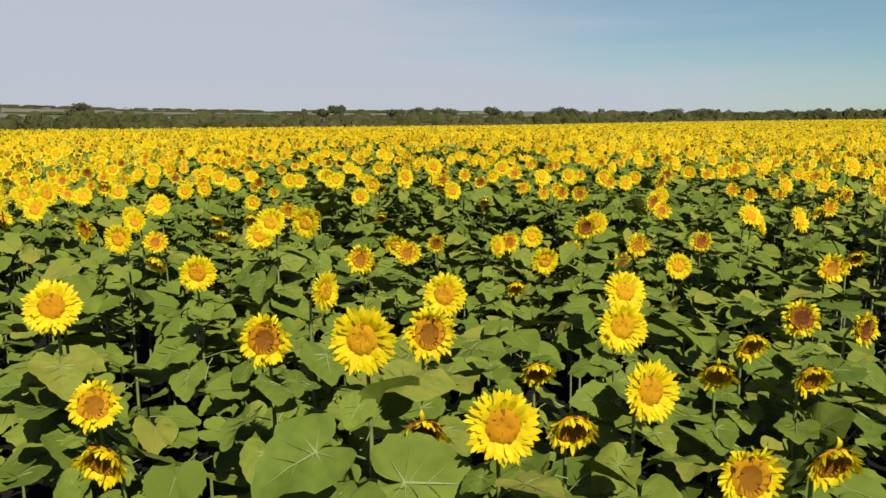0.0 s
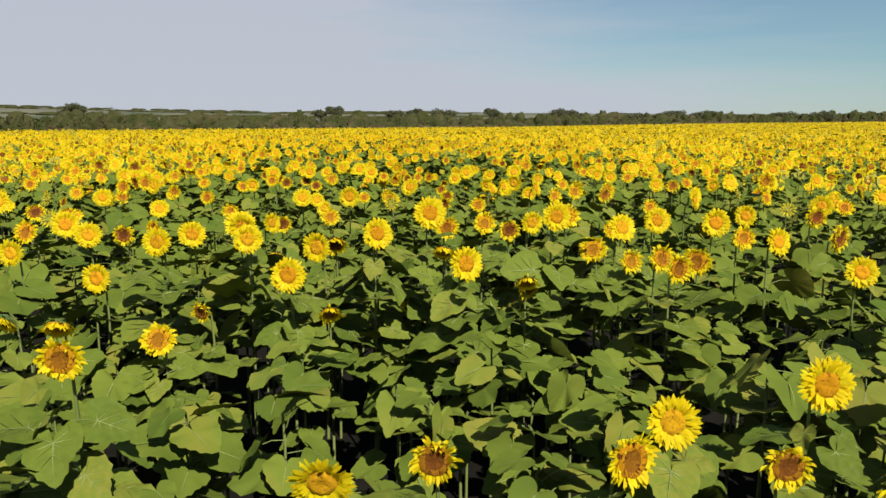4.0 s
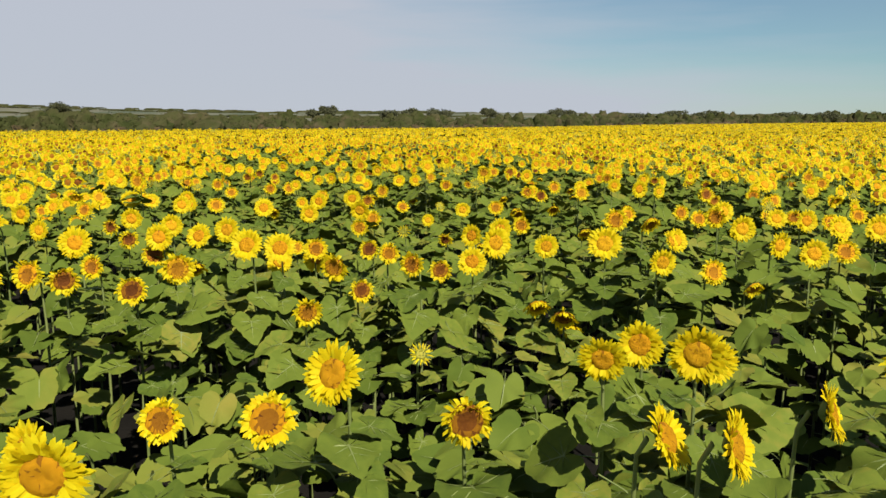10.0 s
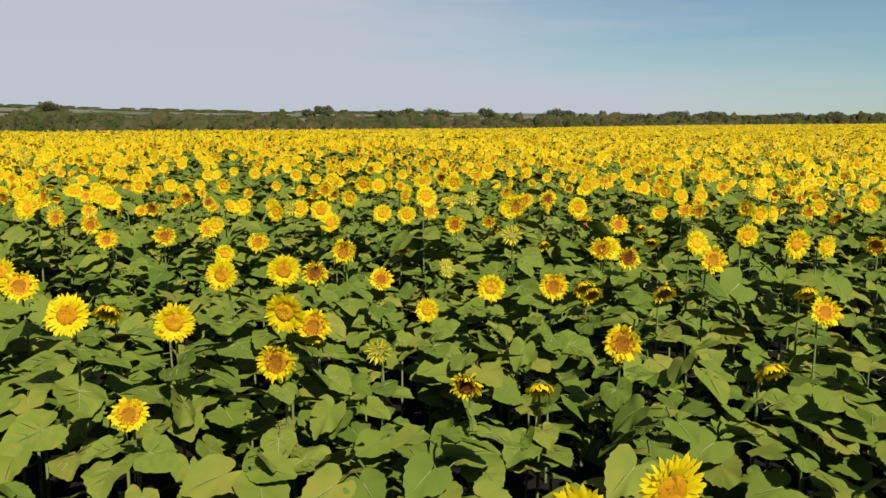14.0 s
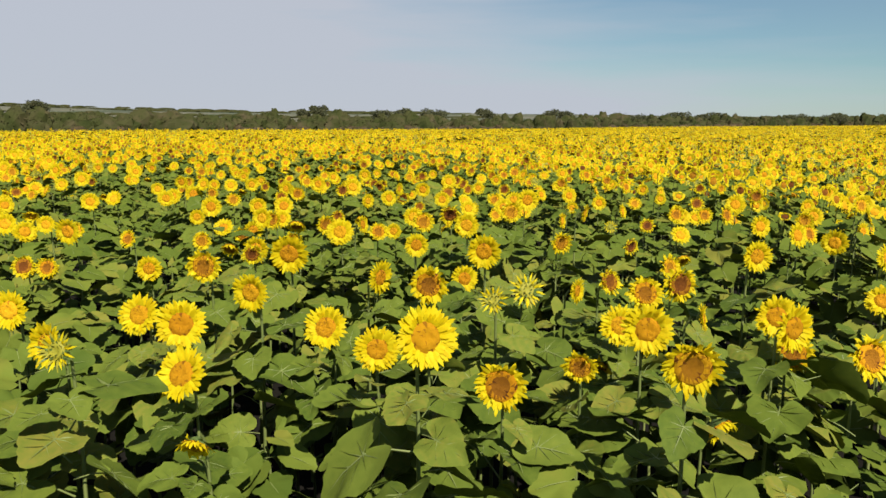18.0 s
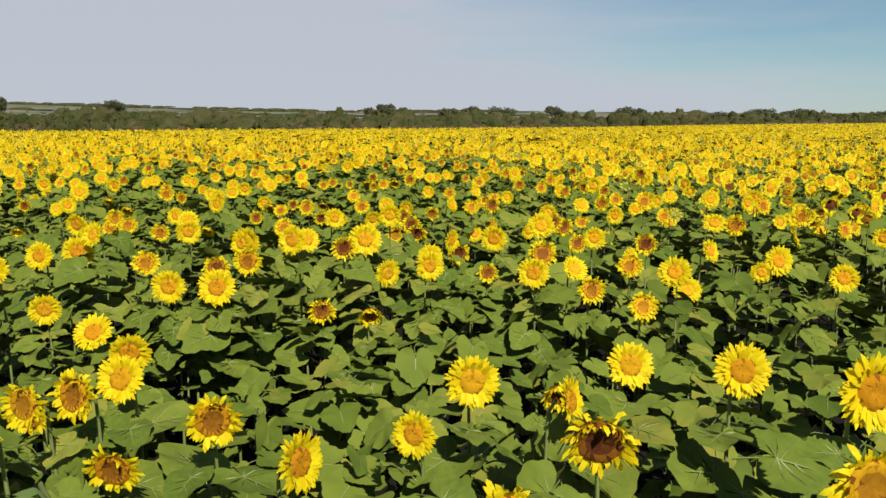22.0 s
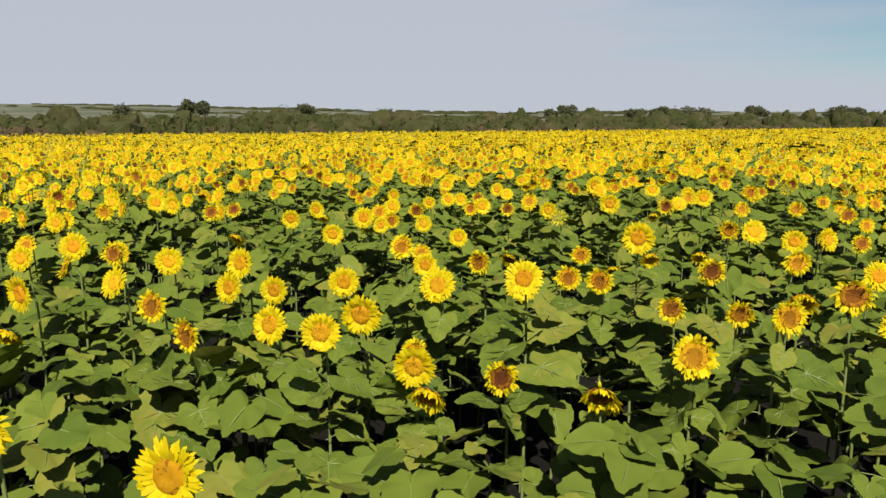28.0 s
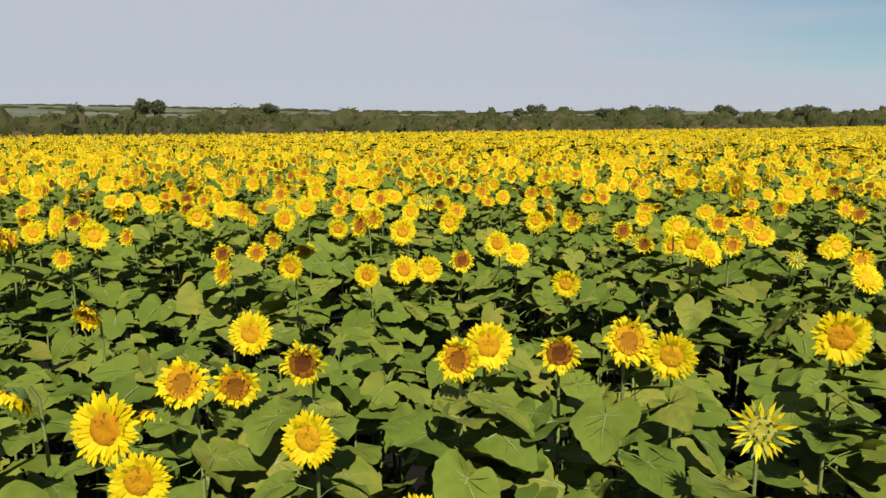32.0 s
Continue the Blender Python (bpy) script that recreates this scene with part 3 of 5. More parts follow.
plant(0.70, 14.35, 1.22, 0.25, "ragged", 45, -21)
plant(-0.97, 14.38, 1.69, 0.26, "ragged", 10, -16)
plant(1.79, 14.46, 1.59, 0.26, "ragged", -18, 8)
plant(-0.00, 14.46, 1.70, 0.23, "open", -24, -10)
plant(2.14, 14.52, 1.45, 0.22, "ragged", 35, 13)
plant(0.99, 14.54, 1.80, 0.28, "open", -23, -21)
plant(2.62, 14.55, 1.70, 0.24, "open", -13, -18)
plant(-1.36, 14.55, 1.80, 0.25, "open", -23, 2)
plant(3.65, 14.60, 1.55, 0.23, "ragged", 51, 0)
plant(-1.98, 14.63, 1.65, 0.25, "ragged", 51, 29)
plant(2.97, 14.70, 1.68, 0.26, "ragged", -23, -14)
plant(2.46, 14.75, 1.73, 0.24, "open", 1, 17)
plant(0.22, 14.77, 1.78, 0.27, "open", -7, 18)
plant(-0.59, 14.83, 1.70, 0.21, "ragged", -10, 8)
plant(0.63, 14.86, 1.73, 0.21, "open", -4, 0)
plant(-1.42, 14.88, 1.64, 0.21, "open", -19, 5)
plant(1.64, 14.89, 1.75, 0.21, "open", -26, 48)
plant(-2.79, 14.89, 1.62, 0.24, "ragged", -13, -11)
plant(-1.16, 15.07, 1.70, 0.23, "ragged", -16, 11)
plant(3.52, 15.09, 1.80, 0.26, "open", -19, -17)
plant(1.55, 15.13, 1.86, 0.25, "ragged", 34, 18)
plant(2.71, 15.14, 1.70, 0.20, "open", -7, 55)
plant(3.23, 15.18, 1.80, 0.24, "open", -26, 2)
plant(-3.04, 15.22, 1.75, 0.28, "open", -15, 0)
plant(-1.18, 15.24, 1.60, 0.27, "open", -5, -28)
plant(-1.88, 15.27, 1.83, 0.23, "open", -13, -16)
plant(-2.45, 15.39, 1.76, 0.25, "open", -13, -1)
plant(-0.75, 15.40, 1.63, 0.23, "old", -16, -17)
plant(1.36, 15.43, 1.85, 0.27, "ragged", -11, 0)
plant(-0.15, 15.45, 1.43, 0.26, "old", -13, -11)
plant(-2.52, 15.48, 1.60, 0.27, "old", -23, 15)
plant(-2.16, 15.49, 1.75, 0.24, "open", -29, -15)
plant(0.13, 15.56, 1.71, 0.22, "open", -13, -32)
plant(1.98, 15.58, 1.64, 0.24, "open", -20, 17)
plant(2.34, 15.61, 1.84, 0.25, "ragged", -5, -36)
plant(0.39, 15.62, 1.75, 0.24, "open", 0, 19)
plant(2.64, 15.69, 1.72, 0.27, "open", -4, -5)
plant(3.32, 15.80, 1.77, 0.24, "open", -7, 4)
plant(3.04, 15.83, 1.79, 0.21, "open", -21, -15)
plant(-2.67, 16.49, 1.70, 0.24, "open", -6, 11)
plant(-3.53, 17.28, 1.58, 0.25, "old", -1, -19)
plant(-1.58, 17.28, 1.33, 0.22, "ragged", -25, 12)
plant(1.64, 17.31, 1.45, 0.25, "ragged", 43, 6)
plant(0.06, 17.40, 1.38, 0.22, "old", 16, -22)
plant(-0.90, 17.44, 1.52, 0.25, "ragged", -5, -11)
plant(-3.41, 17.56, 1.63, 0.26, "open", -3, 4)
plant(-1.98, 17.64, 1.73, 0.25, "open", -26, 5)
plant(-4.63, 17.67, 1.68, 0.25, "open", -6, -13)
plant(0.52, 17.70, 1.24, 0.25, "ragged", 50, -8)
plant(0.99, 17.72, 1.48, 0.27, "ragged", -13, -14)
plant(-1.49, 17.78, 1.64, 0.24, "open", -6, 14)
plant(-0.91, 17.87, 1.66, 0.26, "open", 8, -9)
plant(-0.39, 17.96, 1.39, 0.22, "bud", -6, -13)
plant(3.03, 17.96, 1.58, 0.27, "ragged", -13, 10)
plant(-0.76, 17.96, 1.55, 0.26, "ragged", -19, -6)
plant(2.37, 17.99, 1.56, 0.25, "ragged", -27, -8)
plant(-1.95, 18.10, 1.63, 0.24, "ragged", 40, -1)
plant(-3.06, 18.28, 1.70, 0.24, "open", -12, 21)
plant(2.49, 18.39, 1.59, 0.23, "ragged", 47, -5)
plant(1.58, 18.59, 1.56, 0.24, "ragged", 38, 1)
plant(1.98, 18.71, 1.76, 0.26, "ragged", -16, 4)
plant(0.85, 18.78, 1.57, 0.26, "ragged", -11, 1)
plant(-0.05, 18.79, 1.41, 0.19, "open", -18, -15)
plant(-1.04, 18.84, 1.70, 0.25, "open", -3, 12)
plant(-1.48, 18.91, 1.66, 0.25, "open", -13, -14)
plant(-0.84, 18.95, 1.66, 0.24, "old", -2, 4)
plant(0.43, 18.96, 1.52, 0.23, "open", -8, -2)
plant(1.20, 19.02, 1.45, 0.25, "ragged", 36, 10)
plant(-3.25, 19.23, 1.69, 0.21, "open", -5, 8)
plant(1.20, 19.24, 1.45, 0.25, "ragged", 34, 8)
plant(1.56, 19.27, 1.67, 0.25, "old", -16, 6)
plant(-0.37, 19.29, 1.53, 0.24, "ragged", -38, 7)
plant(2.12, 19.29, 1.78, 0.22, "open", -14, 13)
plant(-0.65, 19.31, 1.75, 0.24, "ragged", -4, -6)
plant(0.66, 19.39, 1.84, 0.24, "bud", -20, -11)
plant(3.02, 19.40, 1.74, 0.28, "open", 1, 12)
plant(3.35, 19.50, 1.69, 0.22, "open", -1, 19)
plant(1.42, 19.51, 1.70, 0.24, "ragged", -10, -16)
plant(1.50, 19.54, 1.70, 0.22, "open", -19, 16)
plant(2.74, 19.67, 1.77, 0.22, "open", -1, 4)
plant(0.21, 20.02, 1.42, 0.19, "bud", -40, 10)
plant(0.23, 20.35, 1.42, 0.19, "bud", -40, 10)
plant(-2.38, 20.68, 1.67, 0.25, "ragged", -1, 20)
plant(1.00, 21.01, 1.88, 0.26, "ragged", 5, -13)
plant(0.09, 21.13, 1.97, 0.25, "open", -17, 16)
plant(-1.97, 21.29, 1.38, 0.22, "open", -9, 1)
plant(-0.14, 21.39, 1.39, 0.24, "ragged", 47, 16)
plant(-2.08, 21.41, 1.66, 0.20, "open", -4, 3)
plant(-1.65, 21.42, 1.48, 0.28, "ragged", -14, -7)
plant(-0.80, 21.48, 1.44, 0.20, "ragged", 43, -14)
plant(3.85, 21.49, 1.70, 0.25, "open", 0, 9)
plant(-3.36, 21.51, 1.67, 0.26, "ragged", -6, 8)
plant(0.43, 21.53, 1.63, 0.27, "ragged", -11, -15)
plant(-1.32, 21.54, 1.82, 0.22, "bud", -14, -10)
plant(1.42, 21.60, 1.38, 0.23, "ragged", 39, 24)
plant(2.70, 21.70, 1.38, 0.24, "old", 42, -19)
plant(1.12, 21.72, 1.80, 0.26, "open", -6, -7)
plant(-2.23, 21.76, 1.58, 0.28, "ragged", -17, 2)
plant(0.83, 21.76, 1.62, 0.20, "ragged", 3, -20)
plant(-3.24, 21.78, 1.89, 0.24, "open", -10, 25)
plant(0.18, 21.79, 1.75, 0.25, "ragged", -8, 16)
plant(-0.93, 21.81, 1.62, 0.27, "open", -35, -20)
plant(1.87, 21.82, 1.76, 0.26, "open", -4, 18)
plant(-0.08, 21.87, 1.69, 0.23, "open", -7, 2)
plant(-1.53, 21.92, 1.73, 0.23, "open", -5, -24)
plant(3.34, 21.93, 1.70, 0.25, "ragged", 16, -1)
plant(1.99, 22.00, 1.57, 0.26, "ragged", -11, -14)
plant(2.41, 22.00, 1.54, 0.30, "ragged", -18, 5)
plant(-2.04, 22.02, 1.79, 0.20, "open", -27, 58)
plant(1.92, 22.05, 1.75, 0.24, "open", -11, -12)
plant(1.14, 22.13, 1.70, 0.23, "open", -12, 3)
plant(3.28, 22.16, 1.68, 0.25, "ragged", -15, 2)
plant(1.59, 22.17, 1.72, 0.18, "open", -10, 58)
plant(0.50, 22.18, 1.83, 0.20, "bud", -21, -18)
plant(5.00, 22.20, 1.70, 0.24, "open", -9, -2)
plant(1.05, 22.20, 1.45, 0.23, "ragged", 35, 4)
plant(2.79, 22.32, 1.45, 0.23, "ragged", 43, 15)
plant(-1.07, 22.35, 1.69, 0.28, "open", -15, 4)
plant(-0.35, 22.41, 1.64, 0.26, "open", -25, -18)
plant(1.38, 22.43, 1.79, 0.25, "ragged", -24, -6)
plant(0.73, 22.46, 1.81, 0.27, "bud", -24, 5)
plant(-0.74, 22.47, 1.82, 0.23, "open", -3, -22)
plant(0.20, 22.51, 1.84, 0.27, "ragged", -3, -8)
plant(-1.34, 22.55, 1.69, 0.25, "open", -22, -15)
plant(-2.01, 22.58, 1.72, 0.23, "open", -14, -6)
plant(-3.07, 22.58, 1.71, 0.24, "old", 7, -16)
plant(0.54, 22.78, 1.97, 0.225, "open", 0, -13)
plant(-1.05, 22.79, 1.90, 0.25, "ragged", -5, -9)
plant(1.74, 22.80, 1.75, 0.28, "old", -10, 8)
plant(-0.58, 22.83, 1.96, 0.25, "open", 7, -1)
plant(2.26, 22.88, 1.90, 0.22, "open", -5, 5)
plant(-0.06, 22.89, 1.80, 0.23, "open", 2, 52)
plant(1.35, 22.94, 1.74, 0.23, "old", -23, 29)
plant(0.16, 23.02, 1.97, 0.165, "open", -5, 1)
plant(3.97, 23.24, 1.74, 0.21, "open", -13, -10)
plant(1.25, 23.29, 1.60, 0.20, "open", 1, 48)
plant(1.92, 23.38, 1.73, 0.25, "ragged", -20, 32)
plant(0.54, 23.68, 1.61, 0.22, "open", -6, 10)
plant(-1.04, 24.25, 1.70, 0.21, "old", 3, -2)
plant(-2.02, 24.90, 1.47, 0.24, "open", -6, 7)
plant(-1.13, 24.96, 1.62, 0.24, "open", 3, -4)
plant(-1.59, 24.99, 1.69, 0.21, "ragged", -11, 2)
plant(-3.46, 25.07, 1.49, 0.28, "ragged", -1, 31)
plant(-0.07, 25.10, 1.74, 0.22, "ragged", -26, 4)
plant(-0.41, 25.10, 1.74, 0.27, "open", -16, -3)
plant(0.73, 25.11, 1.79, 0.25, "open", -10, -11)
plant(1.63, 25.17, 1.61, 0.27, "ragged", 7, 12)
plant(-2.98, 25.19, 1.43, 0.25, "ragged", -16, -7)
plant(0.34, 25.22, 1.81, 0.26, "ragged", -11, 4)
plant(1.16, 25.24, 1.89, 0.26, "ragged", -7, 6)
plant(-2.81, 25.26, 1.74, 0.27, "open", 1, -15)
plant(2.86, 25.29, 1.41, 0.25, "ragged", 39, 8)
plant(-0.82, 25.36, 1.77, 0.25, "ragged", 48, -3)
plant(2.42, 25.50, 1.51, 0.24, "old", 5, 24)
plant(1.95, 25.53, 1.84, 0.21, "open", 12, 57)
plant(0.63, 25.60, 1.83, 0.27, "old", 13, -10)
plant(2.24, 25.60, 1.69, 0.19, "bud", -16, -1)
plant(3.82, 25.62, 1.68, 0.26, "open", -9, 10)
plant(-1.22, 25.63, 1.42, 0.19, "bud", -40, 10)
plant(-4.21, 25.63, 1.70, 0.26, "open", -14, -7)
plant(1.40, 25.64, 1.96, 0.25, "open", -8, 5)
plant(-0.22, 25.69, 1.72, 0.21, "open", -9, 62)
plant(3.49, 25.70, 1.79, 0.25, "ragged", -14, 29)
plant(-1.19, 25.71, 1.79, 0.22, "open", -10, -15)
plant(3.06, 25.80, 1.57, 0.23, "open", -34, -1)
plant(4.46, 25.89, 1.70, 0.24, "ragged", -5, -24)
plant(-1.56, 25.99, 1.45, 0.26, "ragged", 39, -4)
plant(1.85, 25.99, 1.70, 0.20, "open", -5, 55)
plant(1.88, 26.00, 1.45, 0.23, "ragged", 34, 8)
plant(-0.94, 26.03, 1.52, 0.25, "ragged", 15, 0)
plant(-2.58, 26.08, 1.54, 0.24, "ragged", -22, -19)
plant(-1.26, 26.09, 1.73, 0.22, "ragged", -1, -15)
plant(-0.61, 26.10, 1.67, 0.25, "ragged", 5, 20)
plant(-3.39, 26.15, 1.68, 0.21, "open", -15, -3)
plant(1.26, 26.17, 1.83, 0.22, "open", -15, 0)
plant(0.09, 26.18, 1.58, 0.19, "open", -14, -18)
plant(-1.17, 26.25, 1.70, 0.25, "ragged", -9, -19)
plant(0.67, 26.26, 1.68, 0.21, "open", -18, 60)
plant(0.90, 26.31, 1.80, 0.20, "open", -22, 7)
plant(3.58, 26.38, 1.70, 0.24, "ragged", -10, 0)
plant(0.31, 26.40, 1.70, 0.24, "open", -7, 8)
plant(-1.83, 26.43, 1.82, 0.24, "open", -10, 14)
plant(-1.10, 26.47, 1.68, 0.22, "open", -24, -7)
plant(-1.53, 26.53, 1.50, 0.25, "ragged", 15, 0)
plant(3.38, 26.68, 1.67, 0.26, "ragged", -12, 2)
plant(0.71, 26.77, 1.50, 0.23, "old", 24, 10)
plant(3.10, 26.83, 1.52, 0.24, "old", -25, -5)
plant(5.29, 27.16, 1.70, 0.22, "open", -7, 0)
plant(-1.62, 27.69, 1.38, 0.27, "open", 4, 17)
plant(-3.74, 27.70, 1.40, 0.25, "ragged", -11, 8)
plant(-3.71, 28.11, 1.70, 0.26, "open", -12, 4)
plant(-2.10, 28.23, 1.34, 0.28, "open", -36, -3)
plant(-0.61, 28.30, 1.47, 0.24, "old", 3, 8)
plant(-2.45, 28.31, 1.47, 0.23, "open", -1, 23)
plant(-1.33, 28.41, 1.60, 0.29, "open", -21, -4)
plant(-0.31, 28.45, 1.40, 0.24, "ragged", 30, 13)
plant(-1.68, 28.47, 1.59, 0.26, "open", -7, 1)
plant(-2.88, 28.48, 1.70, 0.24, "open", -8, 8)
plant(1.57, 28.50, 1.45, 0.26, "ragged", -20, -4)
plant(-1.16, 28.57, 1.75, 0.25, "ragged", -4, 0)
plant(-1.38, 28.57, 1.70, 0.24, "old", -15, 12)
plant(0.83, 28.66, 1.65, 0.25, "open", -14, -11)
plant(1.26, 28.74, 1.51, 0.26, "ragged", -8, 3)
plant(-0.21, 28.78, 1.62, 0.23, "open", 2, 40)
plant(1.87, 28.80, 1.63, 0.26, "open", -27, -30)
plant(-0.90, 28.80, 1.86, 0.24, "open", -15, -15)
plant(3.17, 28.92, 1.56, 0.24, "open", -15, -13)
plant(4.38, 28.96, 1.43, 0.24, "ragged", -11, -9)
plant(0.09, 28.96, 1.64, 0.25, "open", -5, 24)
plant(-3.77, 29.09, 1.64, 0.26, "open", -34, -9)
plant(4.19, 29.14, 1.59, 0.20, "open", -3, -5)
plant(1.21, 29.15, 1.58, 0.24, "open", -38, 26)
plant(-0.58, 29.16, 1.74, 0.26, "old", -7, 9)
plant(0.96, 29.17, 1.69, 0.30, "old", -17, 4)
plant(3.81, 29.19, 1.52, 0.27, "ragged", -22, -6)
plant(-2.16, 29.25, 1.60, 0.27, "ragged", -13, 13)
plant(-3.01, 29.27, 1.65, 0.25, "open", -17, -1)
plant(-2.58, 29.29, 1.82, 0.23, "open", -23, -21)
plant(-1.41, 29.29, 1.75, 0.22, "open", -13, -24)
plant(1.68, 29.32, 1.57, 0.26, "ragged", -18, -16)
plant(-2.74, 29.35, 1.67, 0.28, "open", -8, 18)
plant(-0.44, 29.42, 1.76, 0.30, "open", -14, 9)
plant(-0.92, 29.46, 1.75, 0.23, "open", -22, 26)
plant(-1.43, 29.53, 1.72, 0.28, "open", 0, -18)
plant(-1.13, 29.58, 1.83, 0.22, "ragged", -20, 9)
plant(1.88, 29.60, 1.70, 0.25, "old", -11, -22)
plant(1.31, 29.61, 1.70, 0.22, "old", -11, 14)
plant(0.08, 29.66, 1.58, 0.23, "open", -14, 1)
plant(-1.96, 29.67, 1.78, 0.23, "open", -1, 26)
plant(0.57, 29.70, 1.43, 0.23, "old", -8, 3)
plant(0.26, 29.75, 1.70, 0.22, "open", -1, 55)
plant(5.45, 29.76, 1.69, 0.24, "ragged", 1, 15)
plant(-0.27, 29.80, 1.91, 0.22, "open", 1, 5)
plant(-0.75, 29.83, 1.88, 0.20, "open", -9, 29)
plant(2.53, 29.88, 1.59, 0.24, "open", -20, 37)
plant(1.84, 29.90, 1.52, 0.22, "open", -19, 36)
plant(1.05, 29.95, 1.80, 0.26, "open", -12, -5)
plant(1.52, 29.95, 1.69, 0.22, "open", -7, -1)
plant(-3.08, 30.01, 1.79, 0.23, "open", 6, -6)
plant(3.10, 30.11, 1.35, 0.22, "open", -1, -12)
plant(0.33, 30.12, 1.52, 0.27, "old", 3, 7)
plant(0.65, 30.15, 1.65, 0.27, "open", -4, -10)
plant(-0.05, 30.18, 1.70, 0.24, "old", 11, -13)
plant(1.21, 30.31, 1.78, 0.24, "old", 3, 23)
plant(5.36, 30.33, 1.64, 0.24, "old", -1, -14)
plant(4.44, 30.52, 1.60, 0.23, "open", -20, -41)
plant(1.35, 30.55, 1.70, 0.25, "old", -6, 4)
plant(-0.13, 30.70, 1.70, 0.25, "old", -9, 11)
plant(-3.26, 31.14, 1.70, 0.24, "ragged", -3, 17)
plant(-0.24, 31.27, 1.70, 0.24, "old", -6, 6)
plant(-3.43, 31.38, 1.56, 0.24, "ragged", -12, 5)
plant(2.05, 31.42, 1.70, 0.22, "open", 1, 10)
plant(-2.65, 31.56, 1.61, 0.27, "open", -24, 15)
plant(-3.00, 31.64, 1.47, 0.27, "ragged", -3, 3)
plant(-3.93, 31.65, 1.54, 0.26, "open", -10, -5)
plant(-1.65, 31.72, 1.71, 0.21, "ragged", -37, -8)
plant(-2.49, 31.72, 1.49, 0.24, "ragged", 44, -16)
plant(-2.17, 31.74, 1.40, 0.24, "ragged", 38, -6)
plant(-0.99, 31.81, 1.60, 0.20, "old", -5, 16)
plant(-1.22, 31.86, 1.61, 0.23, "old", 6, 10)
plant(-3.46, 31.87, 1.52, 0.27, "ragged", -4, 18)
plant(-0.37, 31.91, 1.42, 0.28, "ragged", 0, 10)
plant(1.21, 32.18, 1.41, 0.22, "open", 6, 26)
plant(-1.45, 32.20, 1.69, 0.25, "ragged", -12, -1)
plant(0.52, 32.20, 1.70, 0.24, "ragged", -6, -1)
plant(0.56, 32.21, 1.37, 0.22, "open", -9, 10)
plant(-2.55, 32.26, 1.71, 0.22, "open", -5, -14)
plant(-0.67, 32.28, 1.54, 0.24, "open", 12, 22)
plant(0.29, 32.35, 1.71, 0.21, "open", -18, 56)
plant(-4.54, 32.36, 1.64, 0.19, "open", -17, 1)
plant(0.78, 32.39, 1.70, 0.27, "old", -8, -16)
plant(0.77, 32.40, 1.48, 0.20, "ragged", 0, 1)
plant(-3.15, 32.52, 1.54, 0.24, "open", -11, -2)
plant(2.17, 32.61, 1.70, 0.26, "ragged", -6, -28)
plant(4.01, 32.64, 1.70, 0.23, "open", -7, 16)
plant(-3.83, 32.72, 1.59, 0.24, "ragged", 43, -4)
plant(1.52, 32.77, 1.55, 0.27, "open", -2, -7)
plant(-2.70, 32.81, 1.71, 0.24, "ragged", -7, -6)
plant(-2.29, 33.05, 1.45, 0.25, "old", -7, 32)
plant(-2.87, 33.30, 1.70, 0.24, "open", -9, -3)
plant(-0.92, 33.32, 1.57, 0.27, "ragged", -15, 2)
plant(-3.57, 33.34, 1.73, 0.26, "ragged", -4, 18)
plant(0.03, 33.37, 1.47, 0.26, "old", 8, 3)
plant(-0.33, 33.55, 1.52, 0.24, "open", 5, -15)
plant(-0.61, 33.60, 1.56, 0.25, "open", -20, -11)
plant(1.11, 34.08, 1.62, 0.22, "open", -7, -11)
plant(1.96, 34.12, 1.70, 0.24, "old", -3, 14)
plant(-6.01, 34.18, 1.47, 0.26, "old", 3, -4)
plant(-5.29, 34.46, 1.70, 0.25, "open", -14, -5)
plant(1.69, 34.71, 1.70, 0.24, "ragged", -22, -7)
plant(-2.54, 34.82, 1.38, 0.27, "ragged", 36, -7)
plant(-5.12, 34.96, 1.45, 0.24, "ragged", 37, 2)
plant(-5.02, 34.97, 1.70, 0.25, "open", -1, -15)
plant(-1.74, 35.02, 1.38, 0.26, "old", 36, 2)
plant(-3.19, 35.05, 1.58, 0.24, "open", -9, 10)
plant(-4.01, 35.07, 1.50, 0.27, "ragged", -2, -21)
plant(-6.20, 35.08, 1.70, 0.25, "open", 0, 16)
plant(-2.70, 35.12, 1.41, 0.26, "open", 4, 8)
plant(-2.24, 35.14, 1.38, 0.24, "old", -10, -4)
plant(-4.28, 35.15, 1.63, 0.26, "ragged", -15, -9)
plant(1.40, 35.17, 1.70, 0.26, "old", -3, -11)
plant(-3.61, 35.28, 1.53, 0.25, "open", -18, -6)
plant(-4.64, 35.29, 1.72, 0.23, "open", -24, -16)
plant(-3.89, 35.33, 1.72, 0.21, "open", -12, -14)
plant(-1.72, 35.33, 1.21, 0.25, "ragged", 50, 2)
plant(-3.07, 35.33, 1.61, 0.26, "open", 5, 8)
plant(-1.29, 35.36, 1.50, 0.29, "ragged", -23, -3)
plant(-2.80, 35.48, 1.35, 0.25, "ragged", -14, -9)
plant(0.28, 35.54, 1.53, 0.26, "ragged", -13, 1)
plant(0.88, 35.55, 1.42, 0.24, "old", -21, -19)
plant(-0.82, 35.57, 1.68, 0.24, "ragged", -9, 19)
plant(-1.39, 35.68, 1.66, 0.20, "old", -8, -13)
plant(-2.21, 35.72, 1.78, 0.25, "open", -28, 1)
plant(0.82, 35.80, 1.33, 0.23, "open", 0, -1)
plant(-1.01, 35.86, 1.61, 0.21, "ragged", 13, 1)
plant(-5.54, 35.90, 1.65, 0.23, "ragged", -27, -40)
plant(-0.66, 36.02, 1.66, 0.26, "ragged", 35, -1)
